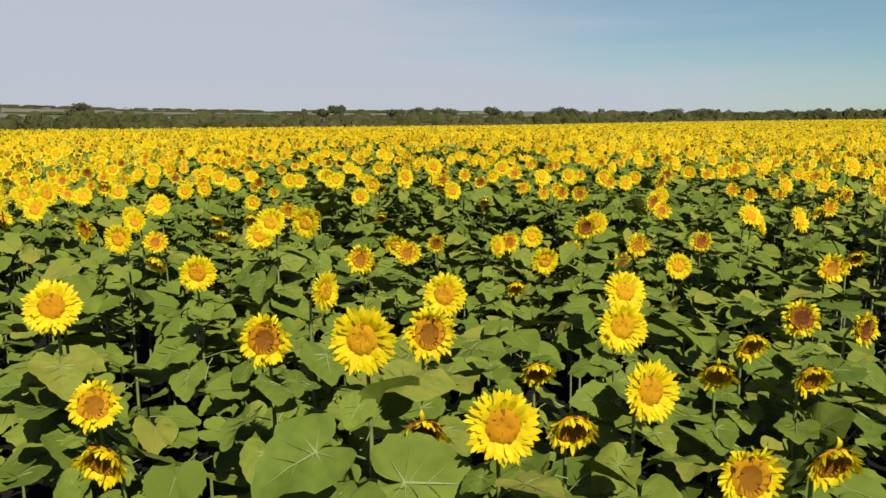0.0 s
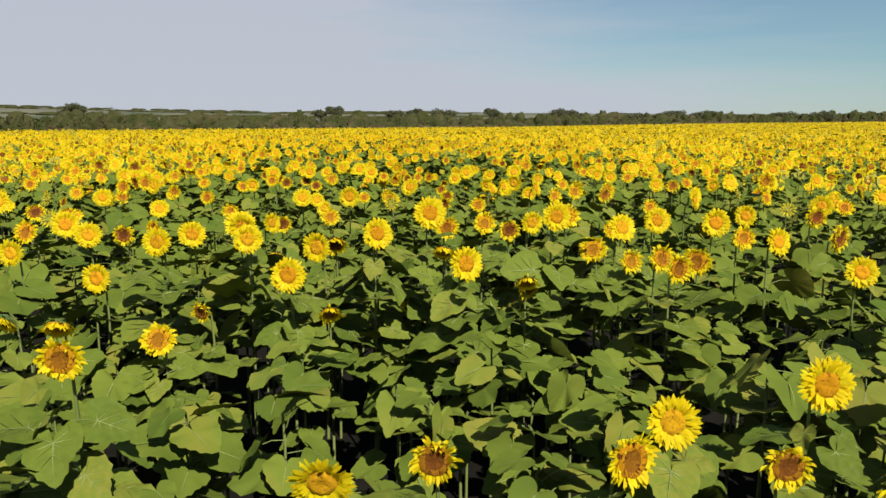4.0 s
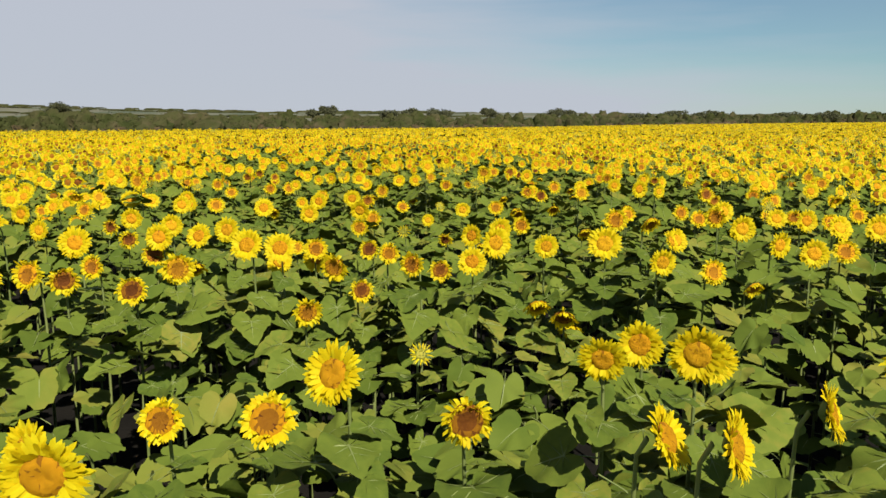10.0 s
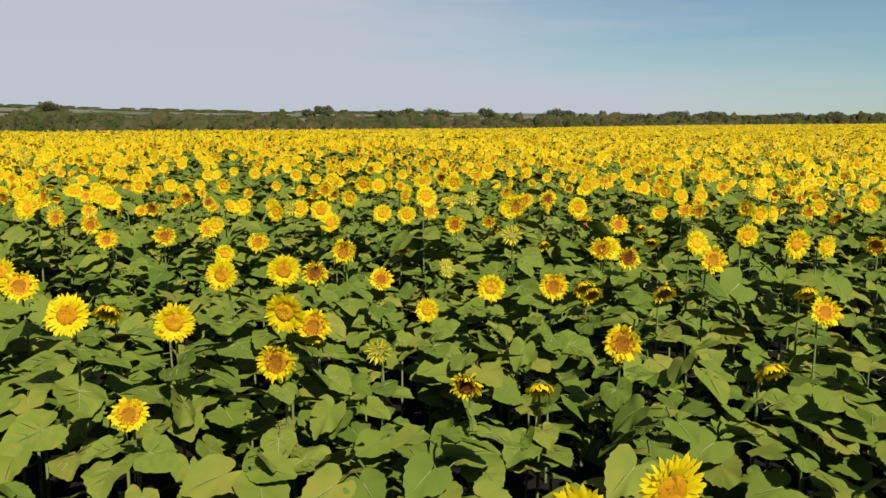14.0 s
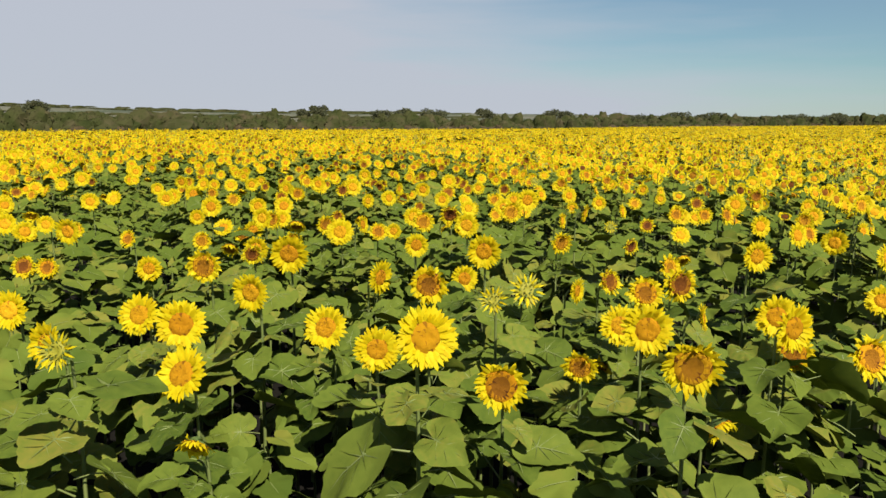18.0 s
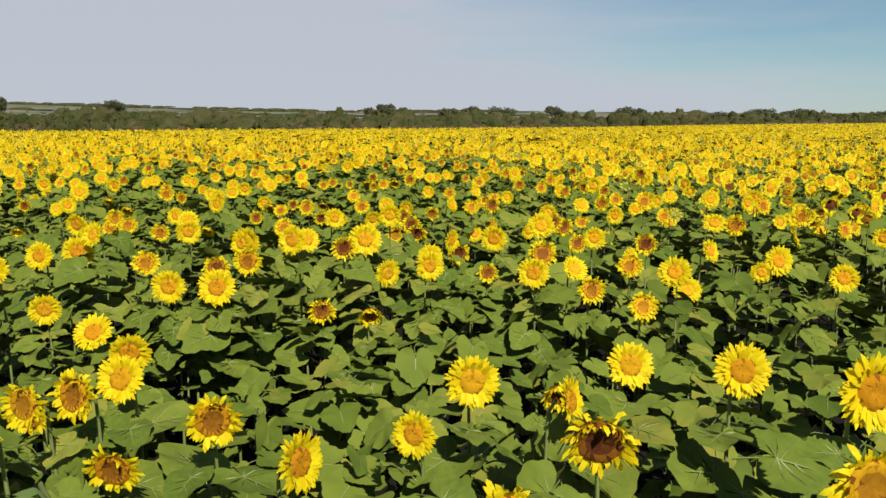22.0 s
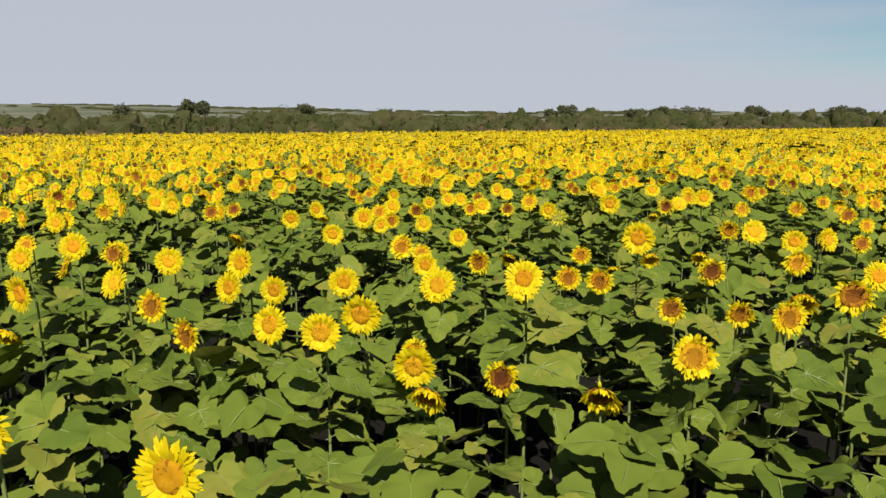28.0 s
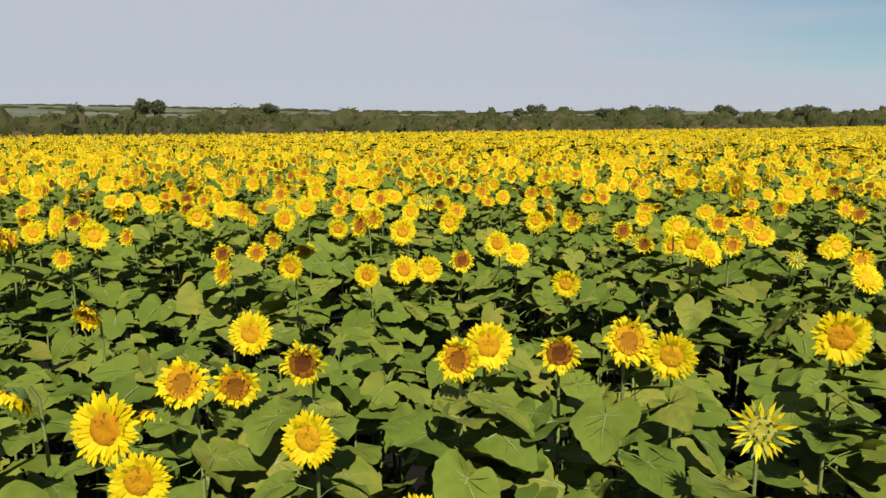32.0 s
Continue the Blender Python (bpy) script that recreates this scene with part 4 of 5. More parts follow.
plant(-0.40, 36.02, 1.71, 0.28, "old", -1, -12)
plant(-3.48, 36.09, 1.61, 0.23, "open", -6, 13)
plant(-4.03, 36.14, 1.51, 0.23, "open", -4, -1)
plant(-4.86, 36.14, 1.68, 0.23, "open", -9, 14)
plant(2.04, 36.18, 1.70, 0.24, "ragged", -9, -22)
plant(-2.85, 36.19, 1.60, 0.27, "open", -23, -5)
plant(-0.09, 36.20, 1.49, 0.25, "open", -6, -4)
plant(-4.32, 36.20, 1.68, 0.25, "open", -15, -9)
plant(-6.32, 36.28, 1.61, 0.24, "open", -13, 8)
plant(-2.98, 36.35, 1.70, 0.19, "open", -10, 6)
plant(-5.50, 36.35, 1.67, 0.25, "old", -5, 5)
plant(-2.31, 36.40, 1.58, 0.25, "open", -14, 0)
plant(-5.92, 36.41, 1.70, 0.26, "open", -15, 13)
plant(-1.80, 36.44, 1.63, 0.24, "ragged", -8, -14)
plant(-3.60, 36.46, 1.54, 0.23, "ragged", 36, -8)
plant(-1.09, 36.54, 1.71, 0.24, "old", -4, 7)
plant(-1.56, 36.63, 1.90, 0.25, "open", -5, -1)
plant(-3.24, 36.64, 1.77, 0.24, "ragged", -25, 2)
plant(-0.07, 36.68, 1.70, 0.22, "open", -18, 18)
plant(-2.67, 36.70, 1.67, 0.23, "ragged", 0, -15)
plant(-2.04, 36.87, 1.55, 0.25, "ragged", -10, 20)
plant(-0.46, 37.10, 1.69, 0.25, "ragged", 1, 13)
plant(-7.13, 37.55, 1.70, 0.23, "open", -12, 7)
plant(-7.73, 37.75, 1.70, 0.23, "open", -2, -20)
plant(-5.81, 38.22, 1.76, 0.24, "old", -21, 12)
plant(-7.12, 38.23, 1.73, 0.25, "ragged", 5, 28)
plant(-4.48, 38.27, 1.57, 0.24, "open", -5, 18)
plant(-1.41, 38.33, 1.45, 0.26, "ragged", 34, 17)
plant(-4.98, 38.36, 1.70, 0.22, "open", 0, 16)
plant(-2.71, 38.41, 1.38, 0.25, "old", 36, -14)
plant(-5.66, 38.46, 1.46, 0.27, "ragged", 39, -19)
plant(-6.44, 38.47, 1.79, 0.23, "open", -7, -3)
plant(-3.62, 38.49, 1.38, 0.25, "ragged", -21, 8)
plant(-0.96, 38.52, 1.45, 0.23, "ragged", 35, -5)
plant(-4.09, 38.61, 1.63, 0.19, "open", -9, 23)
plant(-0.71, 38.61, 1.70, 0.24, "ragged", 12, -6)
plant(-3.29, 38.73, 1.51, 0.22, "open", -14, -2)
plant(-2.05, 38.75, 1.38, 0.26, "ragged", -10, -8)
plant(-4.88, 38.77, 1.75, 0.21, "open", -14, 58)
plant(-4.36, 38.83, 1.67, 0.26, "open", -14, 0)
plant(-1.73, 38.84, 1.22, 0.24, "ragged", 37, 1)
plant(-6.19, 38.99, 1.66, 0.24, "open", -11, -20)
plant(-3.75, 39.03, 1.60, 0.21, "open", -10, 6)
plant(-4.93, 39.08, 1.63, 0.25, "ragged", 40, -19)
plant(-2.31, 39.18, 1.69, 0.26, "bud", -16, -8)
plant(-4.31, 39.20, 1.69, 0.25, "ragged", -29, 6)
plant(-4.49, 39.29, 1.50, 0.25, "ragged", 38, -1)
plant(-0.37, 39.37, 1.58, 0.28, "open", -22, 10)
plant(0.02, 39.39, 1.49, 0.27, "open", -15, -16)
plant(0.33, 39.48, 1.52, 0.20, "open", 6, 11)
plant(-3.97, 39.52, 1.68, 0.24, "old", -4, 0)
plant(0.67, 39.53, 1.47, 0.25, "old", -21, 4)
plant(-4.29, 39.55, 1.55, 0.25, "ragged", -1, 17)
plant(-3.35, 39.61, 1.71, 0.22, "ragged", -14, 4)
plant(-2.69, 39.69, 1.80, 0.24, "ragged", -28, 7)
plant(-3.25, 39.77, 1.72, 0.23, "open", -14, 20)
plant(-2.96, 39.82, 1.69, 0.22, "old", -6, 4)
plant(-4.39, 39.90, 1.67, 0.23, "open", -17, 3)
plant(-2.50, 39.93, 1.67, 0.23, "open", 0, -9)
plant(0.65, 39.99, 1.70, 0.24, "old", -15, -13)
plant(-1.81, 40.07, 1.75, 0.26, "open", -3, 2)
plant(-0.79, 40.11, 1.84, 0.23, "open", -9, 7)
plant(-7.61, 40.12, 1.68, 0.22, "open", -9, -13)
plant(-1.44, 40.17, 1.44, 0.24, "ragged", 47, 12)
plant(-5.54, 40.26, 1.60, 0.23, "ragged", 24, 0)
plant(-0.35, 40.32, 1.70, 0.23, "ragged", -6, 2)
plant(-1.17, 40.41, 1.70, 0.26, "old", -6, -12)
plant(-0.21, 40.70, 1.86, 0.25, "ragged", -4, -8)
plant(-1.27, 41.45, 1.45, 0.23, "ragged", 42, 12)
plant(-4.91, 41.54, 1.64, 0.21, "open", 0, 1)
plant(-5.44, 41.56, 1.57, 0.23, "ragged", -14, -17)
plant(-7.42, 41.66, 1.76, 0.25, "old", -15, -9)
plant(-8.01, 41.73, 1.50, 0.23, "ragged", -1, 9)
plant(-6.93, 41.75, 1.59, 0.22, "ragged", -9, 5)
plant(-7.50, 41.86, 1.70, 0.25, "ragged", -7, -8)
plant(-3.00, 41.98, 1.50, 0.23, "open", 0, -8)
plant(-4.22, 42.06, 1.54, 0.24, "open", -21, 8)
plant(-4.52, 42.08, 1.48, 0.22, "open", -7, 0)
plant(-4.04, 42.13, 1.54, 0.23, "open", -13, 13)
plant(-5.78, 42.17, 1.59, 0.23, "old", -14, 0)
plant(-1.99, 42.30, 1.70, 0.23, "open", -23, 32)
plant(0.11, 42.41, 1.66, 0.26, "old", -8, 9)
plant(-0.88, 42.45, 1.52, 0.26, "open", -34, 20)
plant(-5.63, 42.47, 1.55, 0.24, "ragged", -22, 2)
plant(-7.20, 42.48, 1.65, 0.28, "open", -7, 31)
plant(-2.08, 42.53, 1.74, 0.28, "open", -6, -2)
plant(-4.93, 42.59, 1.76, 0.19, "open", 1, 10)
plant(-1.78, 42.60, 1.72, 0.22, "ragged", -4, 2)
plant(-7.72, 42.63, 1.70, 0.24, "open", -15, -13)
plant(-4.75, 42.64, 1.79, 0.28, "ragged", -12, -33)
plant(-0.52, 42.65, 1.57, 0.23, "open", -10, -8)
plant(-3.88, 42.65, 1.51, 0.26, "old", -15, 19)
plant(-3.42, 42.65, 1.58, 0.22, "open", -28, 10)
plant(-3.60, 42.78, 1.64, 0.24, "open", -17, -3)
plant(-7.19, 42.92, 1.57, 0.23, "ragged", -14, -11)
plant(-2.39, 43.04, 1.63, 0.21, "old", -12, -14)
plant(-4.49, 43.05, 1.68, 0.26, "open", -13, 5)
plant(-5.75, 43.06, 1.56, 0.24, "ragged", -4, -9)
plant(-0.69, 43.14, 1.54, 0.26, "ragged", -9, 3)
plant(-1.53, 43.26, 1.79, 0.26, "ragged", -23, -6)
plant(-4.54, 43.31, 1.65, 0.24, "open", -20, 1)
plant(-2.08, 43.43, 1.73, 0.24, "open", -13, 17)
plant(-6.78, 43.49, 1.70, 0.24, "open", -4, 24)
plant(-4.16, 43.55, 1.70, 0.24, "open", -11, -7)
plant(-3.36, 43.76, 1.71, 0.22, "open", -1, 13)
plant(-0.64, 43.88, 1.53, 0.26, "open", -11, 6)
plant(-3.00, 43.89, 1.70, 0.23, "ragged", -10, -17)
plant(-2.53, 43.96, 1.60, 0.27, "old", -16, 17)
plant(-6.54, 44.01, 1.70, 0.26, "ragged", -1, -2)
plant(-0.13, 44.91, 1.70, 0.25, "old", -6, -1)
plant(-0.79, 45.34, 1.70, 0.24, "ragged", 0, 4)


# ---------------------------------------------------------------- the rest of the crop, drawn by chance


def chance_plant(rng, x, y, share=0.93):
    r = rng.random()
    kind = "open" if r < 0.50 else "ragged" if r < 0.76 else "old" if r < 0.95 else "bud"
    tall = rng.random() < share
    if not tall:
        kind = "leafy"
    h = rng.gauss(1.60, 0.12) if tall else rng.gauss(1.42, 0.10)
    nod = rng.gauss(-14, 13) if rng.random() < 0.92 else rng.uniform(15, 45)
    size = max(0.13, rng.gauss(0.245, 0.032)) * (1 if tall else 0.8)
    yaw = rng.gauss(0, 22)
    return x, y, max(0.9, min(1.92, h)), size, yaw, nod, kind


def chance_spots(rng, x0, x1, y0, y1, step, keep):
    """Spots on drilled rows that run along y, uneven along the row."""
    n = int((x1 - x0) / 0.72)
    for i in range(n):
        y = y0 + rng.uniform(0, step)
        while y < y1:
            x = x0 + (i + 0.5) * 0.72 + rng.gauss(0, 0.20)
            if keep(x, y):
                yield x, y
            y += step * rng.uniform(0.5, 1.5)


rng = random.Random(21)
taken = {}
for p in PLANTS:
    taken.setdefault((math.floor(p[0]), math.floor(p[1])), []).append(p)


def free(x, y, gap):
    i, j = math.floor(x), math.floor(y)
    return all((x - p[0]) ** 2 + (y - p[1]) ** 2 > gap * gap for a in (i - 1, i, i + 1) for b in (j - 1, j, j + 1) for p in taken.get((a, b), ()))


def head_share(d, y):
    """How many of the plants that far right of the lane bear a head: none in the strip whose heads are planned, more on its left than on its right."""
    if y < 43.5 and abs(d) < 2.6:
        return 0.0
    if y < 43.5 and abs(d) < 4.0:
        return 0.22
    return 0.52 if d > 0 else 0.90


NEAR_SIDE, NEAR_END = 6.5, 50.0
near = [chance_plant(rng, x, y, head_share(x - lane(y), y)) for x, y in chance_spots(rng, -14, 8, -6, NEAR_END, 0.38, lambda x, y: abs(x - lane(y)) < NEAR_SIDE and free(x, y, 0.24))]
# where the plan knows the heads, a plant between them keeps its own head low under the leaves
low = []
for x, y, h, size, yaw, nod, kind in near:
    if not free(x, y, 0.42):
        h, kind = rng.uniform(1.25, 1.5), "leafy"
    low.append((x, y, h, size, yaw, nod, kind))
near = sorted(low, key=lambda p: abs(p[0] - lane(p[1])))
# no bare gaps along the lane: short leafy plants close the canopy
for x, y in chance_spots(random.Random(77), -14, 8, -4, 44, 0.30, lambda x, y: abs(x - lane(y)) < 3.6):
    if free(x, y, 0.34) and all((x - p[0]) ** 2 + (y - p[1]) ** 2 > 0.115 for p in near):
        near.append((x, y, rng.uniform(1.15, 1.36), 0.2, rng.gauss(0, 22), 0.0, "leafy"))
THINGS = 380
PLANTS.sort(key=lambda p: abs(p[0] - lane(p[1])))
single, beside, rest = PLANTS[:THINGS], PLANTS[THINGS:], near

# ---------------------------------------------------------------- ground


def rise(x, y):
    """A long swell of the land far beyond the trees, higher to the left."""
    d = math.hypot(x, y)
    s = min(1.0, max(0.0, (d - 500) / 1300.0))
    s = s * s * (3 - 2 * s)
    return s * (27 + 0.0168 * min(max(-x - 200, 0.0), 1500.0) - 0.009 * max(x, 0.0) + 1.0 * math.sin(x * 0.0061 + 1.0))


def ground():
    xs = [-4800 + 160 * i for i in range(61)]
    ys = [-900, -300, -100, -20, 0, 50, 75, 100, 125, 150, 200, 300, 420] + [520 + 140 * i for i in range(31)]
    v = [(x, y, rise(x, y) + float(swell(x, y)) if y > -50 else 0.0) for y in ys for x in xs]
    n, f = len(xs), []
    for j in range(len(ys) - 1):
        for i in range(n - 1):
            a = j * n + i
            f += [(a, a + 1, a + n + 1), (a, a + n + 1, a + n)]
    return tagged(new("ground", mesh_of("ground", v, f, [LAND])), "dry brushland and pale fields rolling to the horizon", "ground", kind="structure")


LAND = material("dry_land", [(0.036, 0.048, 0.024), (0.040, 0.052, 0.026), (0.058, 0.068, 0.034), (0.12, 0.11, 0.07), (0.050, 0.062, 0.030), (0.05, 0.06, 0.03)], 0.95, 0.011, 1.0, 0, 0.6, 1.5)
ground()


# the soil sheet, with canopy shade painted into its near-black colour
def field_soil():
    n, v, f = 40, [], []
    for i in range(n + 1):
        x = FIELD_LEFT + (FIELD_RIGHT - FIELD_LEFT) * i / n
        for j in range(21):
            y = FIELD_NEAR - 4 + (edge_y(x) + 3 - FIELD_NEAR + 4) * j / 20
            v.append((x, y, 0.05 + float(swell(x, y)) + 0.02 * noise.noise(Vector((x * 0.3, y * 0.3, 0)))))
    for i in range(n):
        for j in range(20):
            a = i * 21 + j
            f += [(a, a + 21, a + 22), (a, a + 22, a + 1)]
    return tagged(new("field_soil", mesh_of("field_soil", v, f, [SOIL])), "tilled soil coloured near black for the shade under the sunflower crop", "soil", kind="structure")


field_soil()

# ---------------------------------------------------------------- single sunflowers
MESHES = {}


def shared_mesh(name, pool, index):
    key = (id(pool), index)
    if key not in MESHES:
        v, f, ids = pool[index]
        used = sorted(set(ids.tolist()))
        MESHES[key] = mesh_of(name, v, f, [SLOTS[u] for u in used], [used.index(i) for i in ids])
    return MESHES[key]


LOOKS = {
    "open": "sunflower in full bloom with golden disc and bright yellow petals",
    "ragged": "sunflower with amber disc and ragged yellow petals on a green stem",
    "old": "sunflower past its bloom with brown disc and curled withering petals",
    "leafy": "young sunflower plant with broad heart-shaped leaves, not yet flowering",
    "bud": "green sunflower with a half-open yellow-green spiky bud",
}


def sunflower(rng, x, y, h, size, yaw, nod, kind):
    root = new("sunflower")
    root.location = (x, y, 0.02)
    label = LOOKS[kind]
    if nod > 17 and kind != "bud":
        label = "sunflower with drooping head, %s disc and hanging petals" % ("brown" if kind == "old" else "amber")
    tagged(root, label, "sunflower", "sunflowers in the field")
    head = None
    for name, pool, index, m in layout(rng, h, size, yaw, nod, kind):
        ob = new(name, shared_mesh(name, pool, index))
        if name in ("disc", "petals"):
            ob.parent = head
            continue
        ob.parent = root
        ob.matrix_basis = m
        if name == "flower_head":
            head = ob
    return root


rng = random.Random(33)
for p in single:
    sunflower(rng, *p)

# ---------------------------------------------------------------- joined crop
KINDS = ("open", "open", "open", "ragged", "ragged", "old", "open", "old", "ragged", "bud")


def whole_plants(rng, fine, count, leafy=False):
    """Some whole plants 1.6 high, as joined pieces, in falling detail: 2 near, 1 middle, 0 far."""
    made = []
    for k in range(count):
        kind = "leafy" if leafy else KINDS[k % len(KINDS)]
        nod = rng.gauss(-14, 11) if rng.random() < 0.92 else rng.uniform(15, 45)
        pieces = []
        for name, pool, index, m in layout(rng, 1.6, (0.31, 0.28, 0.26)[fine], rng.gauss(0, 8), nod, kind, (2, 7, 10)[fine]):
            if fine == 2:
                pieces.append(moved((LEAVES_PLAIN if name == "leaf" else pool)[index], m))
            elif name == "leaf":
                s = Matrix.Scale(1.12 if fine else 1.8, 4)
                pieces.append(moved(LEAVES_FAR[index % 8], m @ s))
            elif name == "petals":
                pieces.append(moved(petals_piece(rng, "droop" if nod > 17 else kind, 16 if fine else 7, False), m))
            elif name == "disc":
                slot = {"open": S_YOUNG, "ragged": S_RIPE, "old": S_OLD}[kind]
                pieces.append(moved(disc_piece(rng, (slot,), 8 if fine else 4, (0, 0.41 if fine else 0.36), (0.10, 0.0)), m))
            elif name == "bud":
                pieces.append(moved(petals_piece(rng, "open", 8, False)[:2] + (np.full(16, S_BUD),), m))
            elif fine and name == "stem":
                pieces.append(moved(stem_piece(rng, 3), m))
        made.append(join(pieces))
    return made


def some(p):
    return p[0], p[1], p[2], p[3], p[4]


def crop(name, label, fine, spots, rng, variants, leafy=False):
    """Many plants as one mesh: each spot is x, y, height, size, yaw."""
    kinds = whole_plants(rng, fine, variants, leafy)
    a = np.array(spots)
    pick = np.array([rng.randrange(variants) for _ in spots])
    vs, fs, ids, k = [], [], [], 0
    for i, (v, f, s) in enumerate(kinds):
        b = a[pick == i]
        if not len(b):
            continue
        c, n = np.cos(np.radians(b[:, 4]))[:, None], np.sin(np.radians(b[:, 4]))[:, None]
        q = b[:, 3][:, None] / 0.23
        q = 0.55 + 0.45 * q
        x, y, z = v[:, 0][None], v[:, 1][None], v[:, 2][None]
        w = np.stack([(x * c - y * n) * q + b[:, 0:1], (x * n + y * c) * q + b[:, 1:2], z * b[:, 2:3] / 1.6 + 0.02 + swell(b[:, 0:1], b[:, 1:2])], -1)
        vs.append(w.reshape(-1, 3))
        fs.append((f[None] + (np.arange(len(b)) * len(v))[:, None, None] + k).reshape(-1, 3))
        ids.append(np.tile(s, len(b)))
        k += w.shape[0] * w.shape[1]
    me = mesh_of(name, np.concatenate(vs), np.concatenate(fs), SLOTS, np.concatenate(ids), fine == 2)
    return tagged(new(name, me), label, "sunflower crop", kind="stuff")


rng = random.Random(5)
v, f, ids = join([moved((LEAVES_PLAIN if pool is LEAVES else pool)[index], Matrix.Translation((p[0], p[1], 0.02)) @ m) for p in beside for _, pool, index, m in layout(rng, *p[2:4], p[4], p[5], p[6], 7)])
tagged(new("sunflowers_beside", mesh_of("sunflowers_beside", v, f, SLOTS, ids)), "tall sunflowers with yellow heads beside the close plants", "sunflower crop", kind="stuff")
crop("sunflower_crop_close", "dense sunflower plants with broad leaves and yellow heads", 2, [some(p) for p in rest if p[6] != "leafy"], rng, 14)
crop("leafy_plants_close", "broad green sunflower leaves between the blooming plants", 2, [some(p) for p in rest if p[6] == "leafy"], rng, 8, True)


def in_view(x, y):
    return abs(x + 4) < max(0.95 * max(0.0, y + 6) + 9, 34)


mid = [some(chance_plant(rng, x, y, 0.92 if x < lane(y) else 0.62)) for x, y in chance_spots(rng, -45, 38, FIELD_NEAR, 62, 0.36, lambda x, y: in_view(x, y) and not (abs(x - lane(y)) < NEAR_SIDE and -6 < y < NEAR_END) and (y < 48 or abs(x) < 30) and abs(x + 4) < 24 + 0.2 * y)]
crop("sunflower_crop_middle", "sunflower plants in bloom, green leaves under yellow heads", 1, mid, rng, 14)


def is_mid(x, y):
    return -45 < x < 38 and y < 62 and abs(x + 4) < 24 + 0.2 * y


far = [some(chance_plant(rng, x, y)) for x, y in chance_spots(rng, FIELD_LEFT, FIELD_RIGHT, FIELD_NEAR, 200, 0.38, lambda x, y: in_view(x, y) and not is_mid(x, y) and y < edge_y(x))]
crop("sunflower_crop_far", "far yellow carpet of blooming sunflowers", 0, far, rng, 12)

# ---------------------------------------------------------------- brush and trees


def leaf_cloud(rng, centre, radii, count, size, slot=0, shell=False):
    """A crown: small leaf clumps (two crossed triangles each) thrown over an uneven blob with gaps."""
    u = rng.normal(size=(count, 3))
    u /= np.linalg.norm(u, axis=1)[:, None]
    lump = 0.74 + 0.22 * np.sin(u[:, 0] * 5 + centre[0]) * np.cos(u[:, 2] * 6 + centre[1]) + rng.uniform(-0.2, 0.14, count)
    if shell:          # only the outer skin of the upper side, to leaf over a body
        u[:, 2] = np.abs(u[:, 2]) - 0.15
    reach = rng.uniform(0.80, 1.08, count) if shell else lump * rng.uniform(0.55, 1.0, count) ** 0.35
    p = u * np.array(radii) * reach[:, None] + np.array(centre)
    t = rng.uniform(-1.15, 1.15, size=(count, 3, 3)) * size
    if shell:          # the clumps lie along the skin
        t -= 0.6 * (t * u[:, None]).sum(-1, keepdims=True) * u[:, None]
    v = p[:, None] + t
    f = np.arange(count * 3).reshape(-1, 3)
    return v.reshape(-1, 3), f, np.full(count, slot)


nrng = np.random.default_rng(11)


def tree(x, y, h, wide, label, category="tree", bare=0.0):
    """A mesquite-like tree: forked trunk with limbs, and a broken crown of leaf clumps."""
    root = new("tree")
    root.location = (x, y, float(swell(x, y)))
    tagged(root, label, category, "trees behind the field")
    limbs = [tube([(0, 0, -0.1), (0.1, 0, h * 0.25), (0.2, 0.1, h * (0.5 + 0.3 * bare))], (h * 0.03, h * 0.024, h * 0.016), 6, 0)]
    clouds = []
    for k in range(6):
        a = k * 1.05 + nrng.uniform(0, 0.5)
        r = wide * 0.5 * nrng.uniform(0.35, 0.75)
        tip = (r * math.cos(a), r * math.sin(a), h * nrng.uniform(0.62 + 0.25 * bare, 0.88))
        limbs.append(tube([(0.12, 0.05, h * 0.3), (tip[0] * 0.5, tip[1] * 0.5, h * 0.52), tip], (h * 0.016, h * 0.011, h * 0.005), 4, 0))
        clouds.append(leaf_cloud(nrng, tip, (wide * 0.26, wide * 0.26, h * 0.17), 300, 0.045 * h))
    clouds.append(leaf_cloud(nrng, (0, 0, h * 0.8), (wide * 0.38, wide * 0.38, h * 0.19), 340, 0.045 * h))
    v, f, i = join(limbs)
    ob = new("trunk", mesh_of("trunk", v, f, [BARK]))
    ob.parent = root
    v, f, i = join(clouds)
    ob = new("crown", mesh_of("crown", v, f, [TREE], None, False))
    ob.parent = root
    return root


def lump(rng, centre, radii, rows=9, cols=15):
    """A knobbly bush body, uneven all round, that the leaf clumps sit on."""
    vs, fs, ph = [], [], rng.uniform(0, 6, 4)
    for j in range(rows):
        e = -0.25 + (math.pi / 2 + 0.25) * j / (rows - 1)
        for i in range(cols):
            a = 2 * math.pi * i / cols
            k = 0.86 + math.cos(e) * (0.13 * math.sin(3 * a + ph[0]) * math.cos(4 * e + ph[1]) + 0.10 * math.sin(6 * a + ph[2] + 5 * e) + rng.uniform(-0.2, 0.18))
            if j == rows - 1:
                k = 0.86
            vs.append((math.cos(a) * math.cos(e) * k, math.sin(a) * math.cos(e) * k, math.sin(e) * k))
    for j in range(rows - 1):
        for i in range(cols):
            p, q = j * cols + i, j * cols + (i + 1) % cols
            fs += [(p, q, q + cols), (p, q + cols, p + cols)]
    v = np.array(vs) * np.array(radii) + np.array(centre)
    return v, np.array(fs), np.full(len(fs), 0)


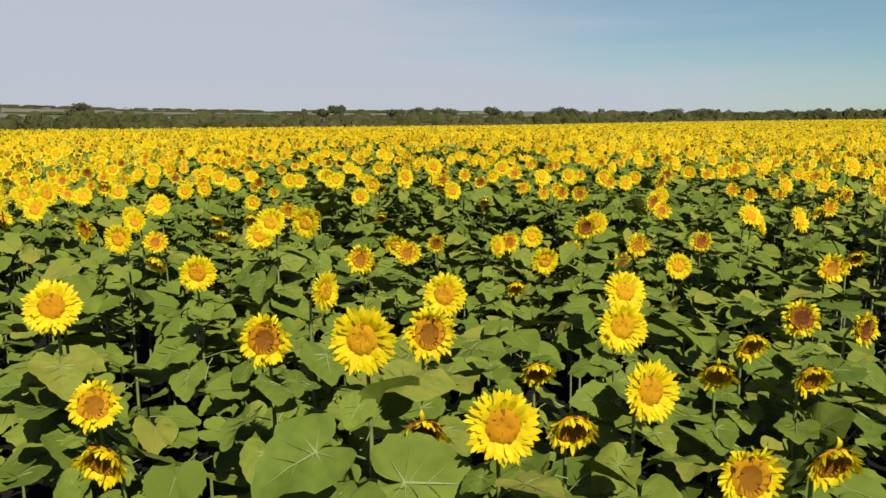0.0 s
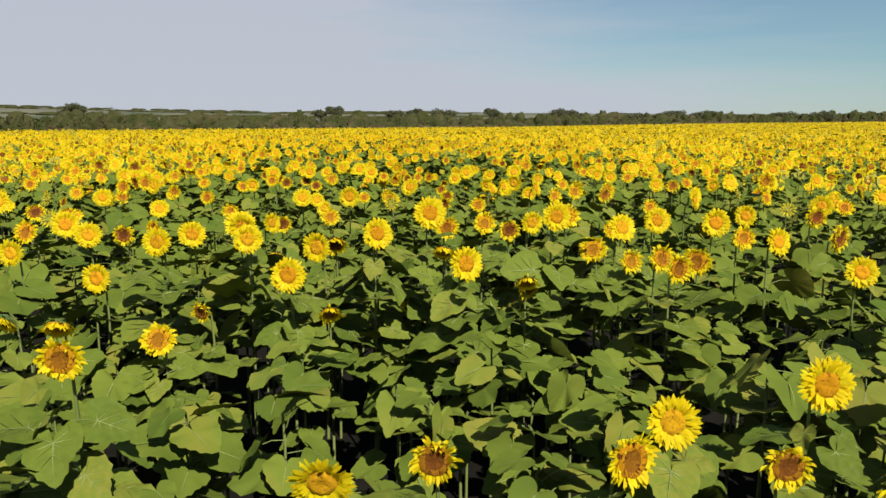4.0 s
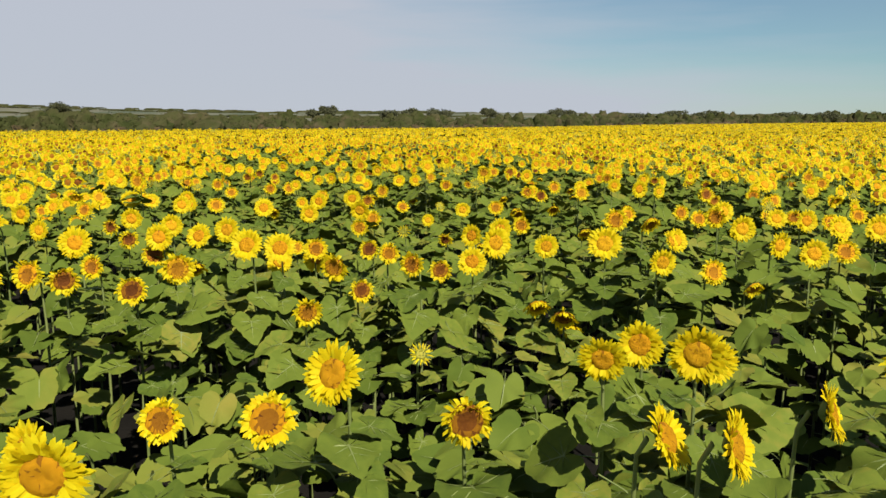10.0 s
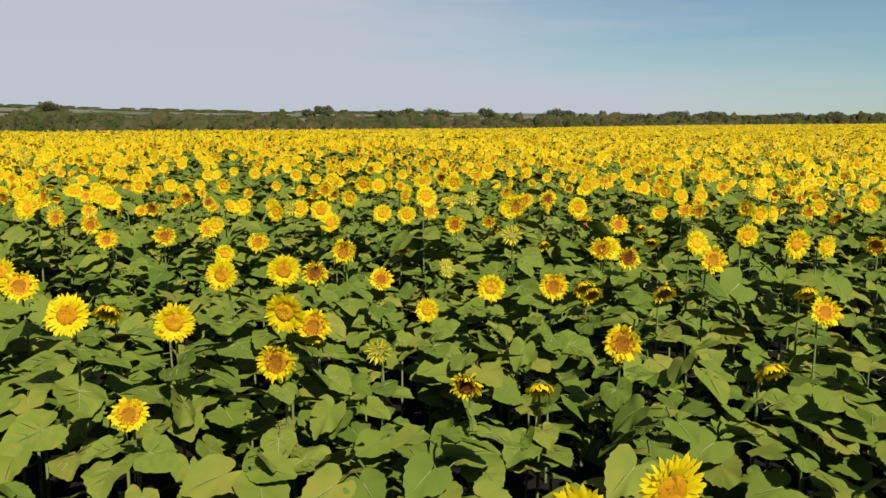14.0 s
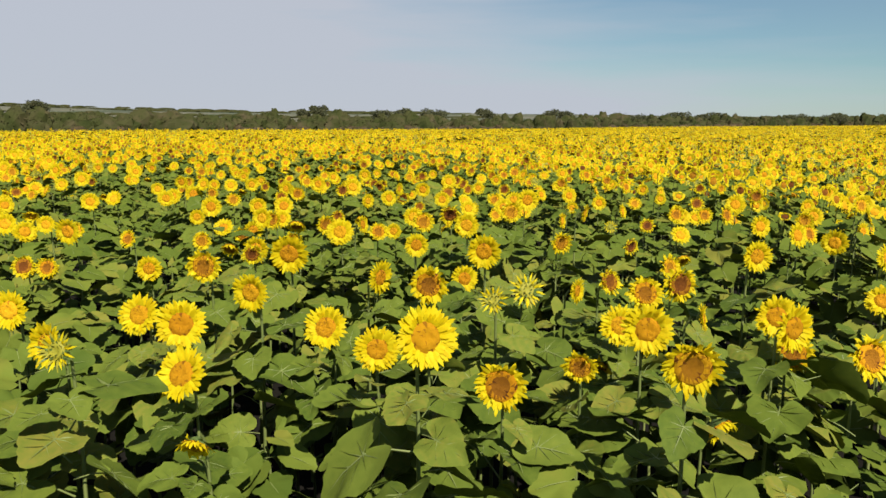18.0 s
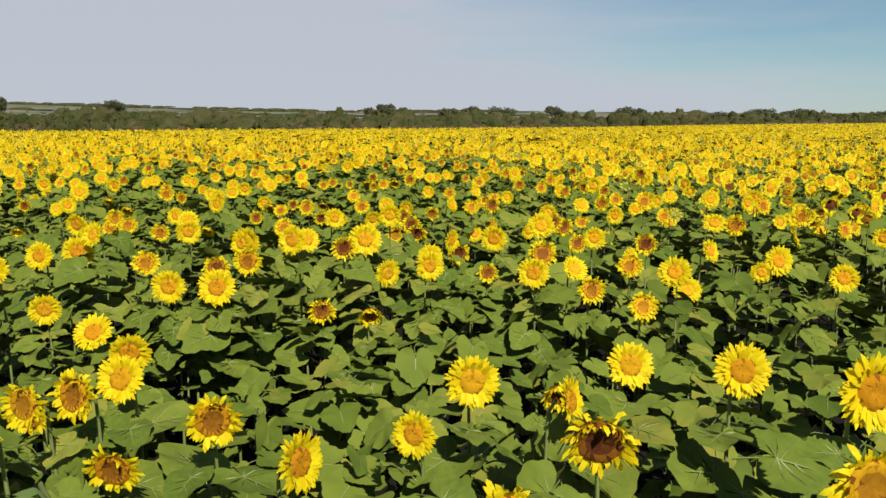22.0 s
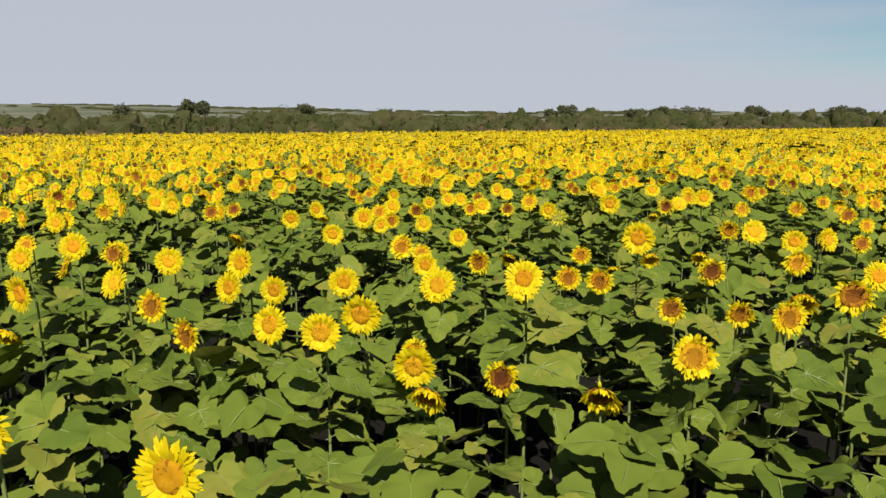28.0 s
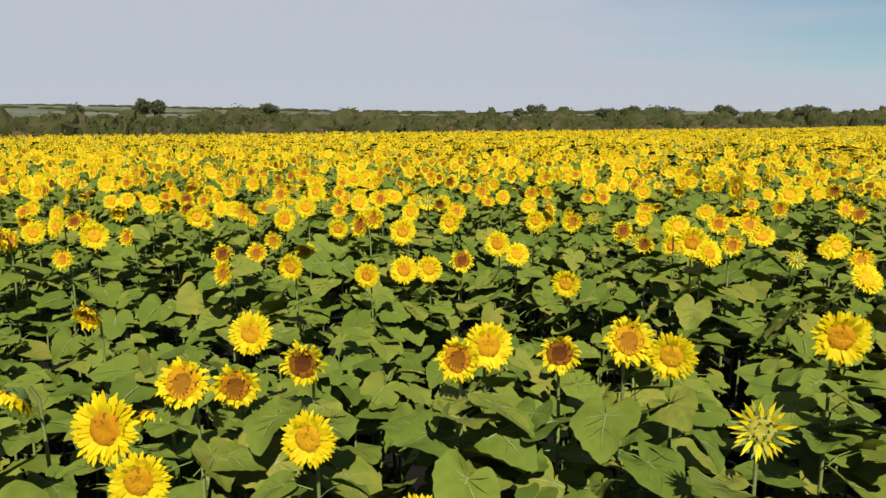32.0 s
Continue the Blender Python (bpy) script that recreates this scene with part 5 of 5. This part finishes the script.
def brush():
    """The belt of low thorn brush behind the field."""
    pieces = []
    for k in range(2300):
        x = nrng.uniform(-185, 300)
        depth = nrng.uniform(0, 1) ** 1.5
        y = edge_y(x) + 7 + depth * 60
        base = float(swell(x, y))
        h, w, slot = (nrng.uniform(2.2, 4.2) + depth * 0.9) * (1.04 + 0.16 * min(max(x / 120, 0.0), 1.0)), nrng.uniform(1.8, 3.8), 0
        if k % 7 == 0:
            h, w = h * 1.2 + 0.5, w * 1.5
        elif k % 3 == 0:
            y, h, w, slot = edge_y(x) + 4 + nrng.uniform(0, 5), nrng.uniform(1.4, 3.0), nrng.uniform(1.5, 4.0), 1
        for _ in range(3):
            c, r, q = (x + nrng.uniform(-0.8, 0.8) * w, y + nrng.uniform(-0.4, 0.4) * w, base + h * 0.2), w * nrng.uniform(0.4, 0.75), h * nrng.uniform(0.5, 0.85)
            body = lump(nrng, c, (r * 0.95, r * 0.95, q * 0.93), 6, 9)
            pieces.append((body[0], body[1], body[2] + slot))
            pieces.append(leaf_cloud(nrng, c, (r, r, q), 90, 0.20, slot, True))
    v, f, i = join(pieces)
    tagged(new("thorn_brush", mesh_of("thorn_brush", v, f, [BRUSH, DRY], i, False)), "belt of grey-green thorn brush along the field", "brush", kind="stuff")


brush()
TALL = "dark green spreading tree standing above the thorn brush"
for x, y, h, wide in ((-170.0, 246.0, 10.0, 6.5), (-105.0, 187.0, 8.3, 4.6)):
    tree(x, y, h, wide, TALL)
tree(-95.0, 178.0, 7.6, 3.4, "slim tree with a thin pale trunk beside the field", bare=0.5)
for x, y, h, wide in ((-112.2, 266.8, 9.7, 9.0), (-26.3, 344.7, 10.4, 9.0), (-33.0, 346.0, 9.2, 6.0), (43.6, 306.9, 8.8, 8.5), (92.6, 399.5, 9.9, 12.0), (102.0, 401.0, 9.1, 10.0), (8.5, 270.0, 8.0, 8.5), (1.0, 266.0, 7.5, 7.0), (19.2, 271.0, 7.9, 11.0)):
    tree(x, y, h, wide, TALL)
for x, y, h, wide in ((98.0, 250.0, 6.4, 11.0), (109.0, 248.0, 6.1, 10.0), (86.0, 250.0, 5.8, 10.0), (134.4, 240.0, 5.5, 9.0), (150.0, 242.0, 5.5, 9.0)):
    tree(x, y, h, wide, TALL)


def far_woods():
    """Thin woods and hedges along the rise far behind the brush."""
    pieces = []
    for k in range(420):
        x = nrng.uniform(-1250, 150) if k % 4 else nrng.uniform(-1250, 1300)
        y = nrng.choice((1020.0, 1330.0, 1560.0)) + 22 * math.sin(x * 0.02) + nrng.uniform(-8, 8)
        h = nrng.uniform(2.4, 4.6)
        pieces.append(lump(nrng, (x, y, rise(x, y) + h * 0.2), (nrng.uniform(9, 24), 8.0, h * 0.8), 5, 10))
    v, f, i = join(pieces)
    tagged(new("far_woods", mesh_of("far_woods", v, f, [BRUSH], i)), "thin dark hedges and woods on the far rise", "woods", kind="stuff")


far_woods()
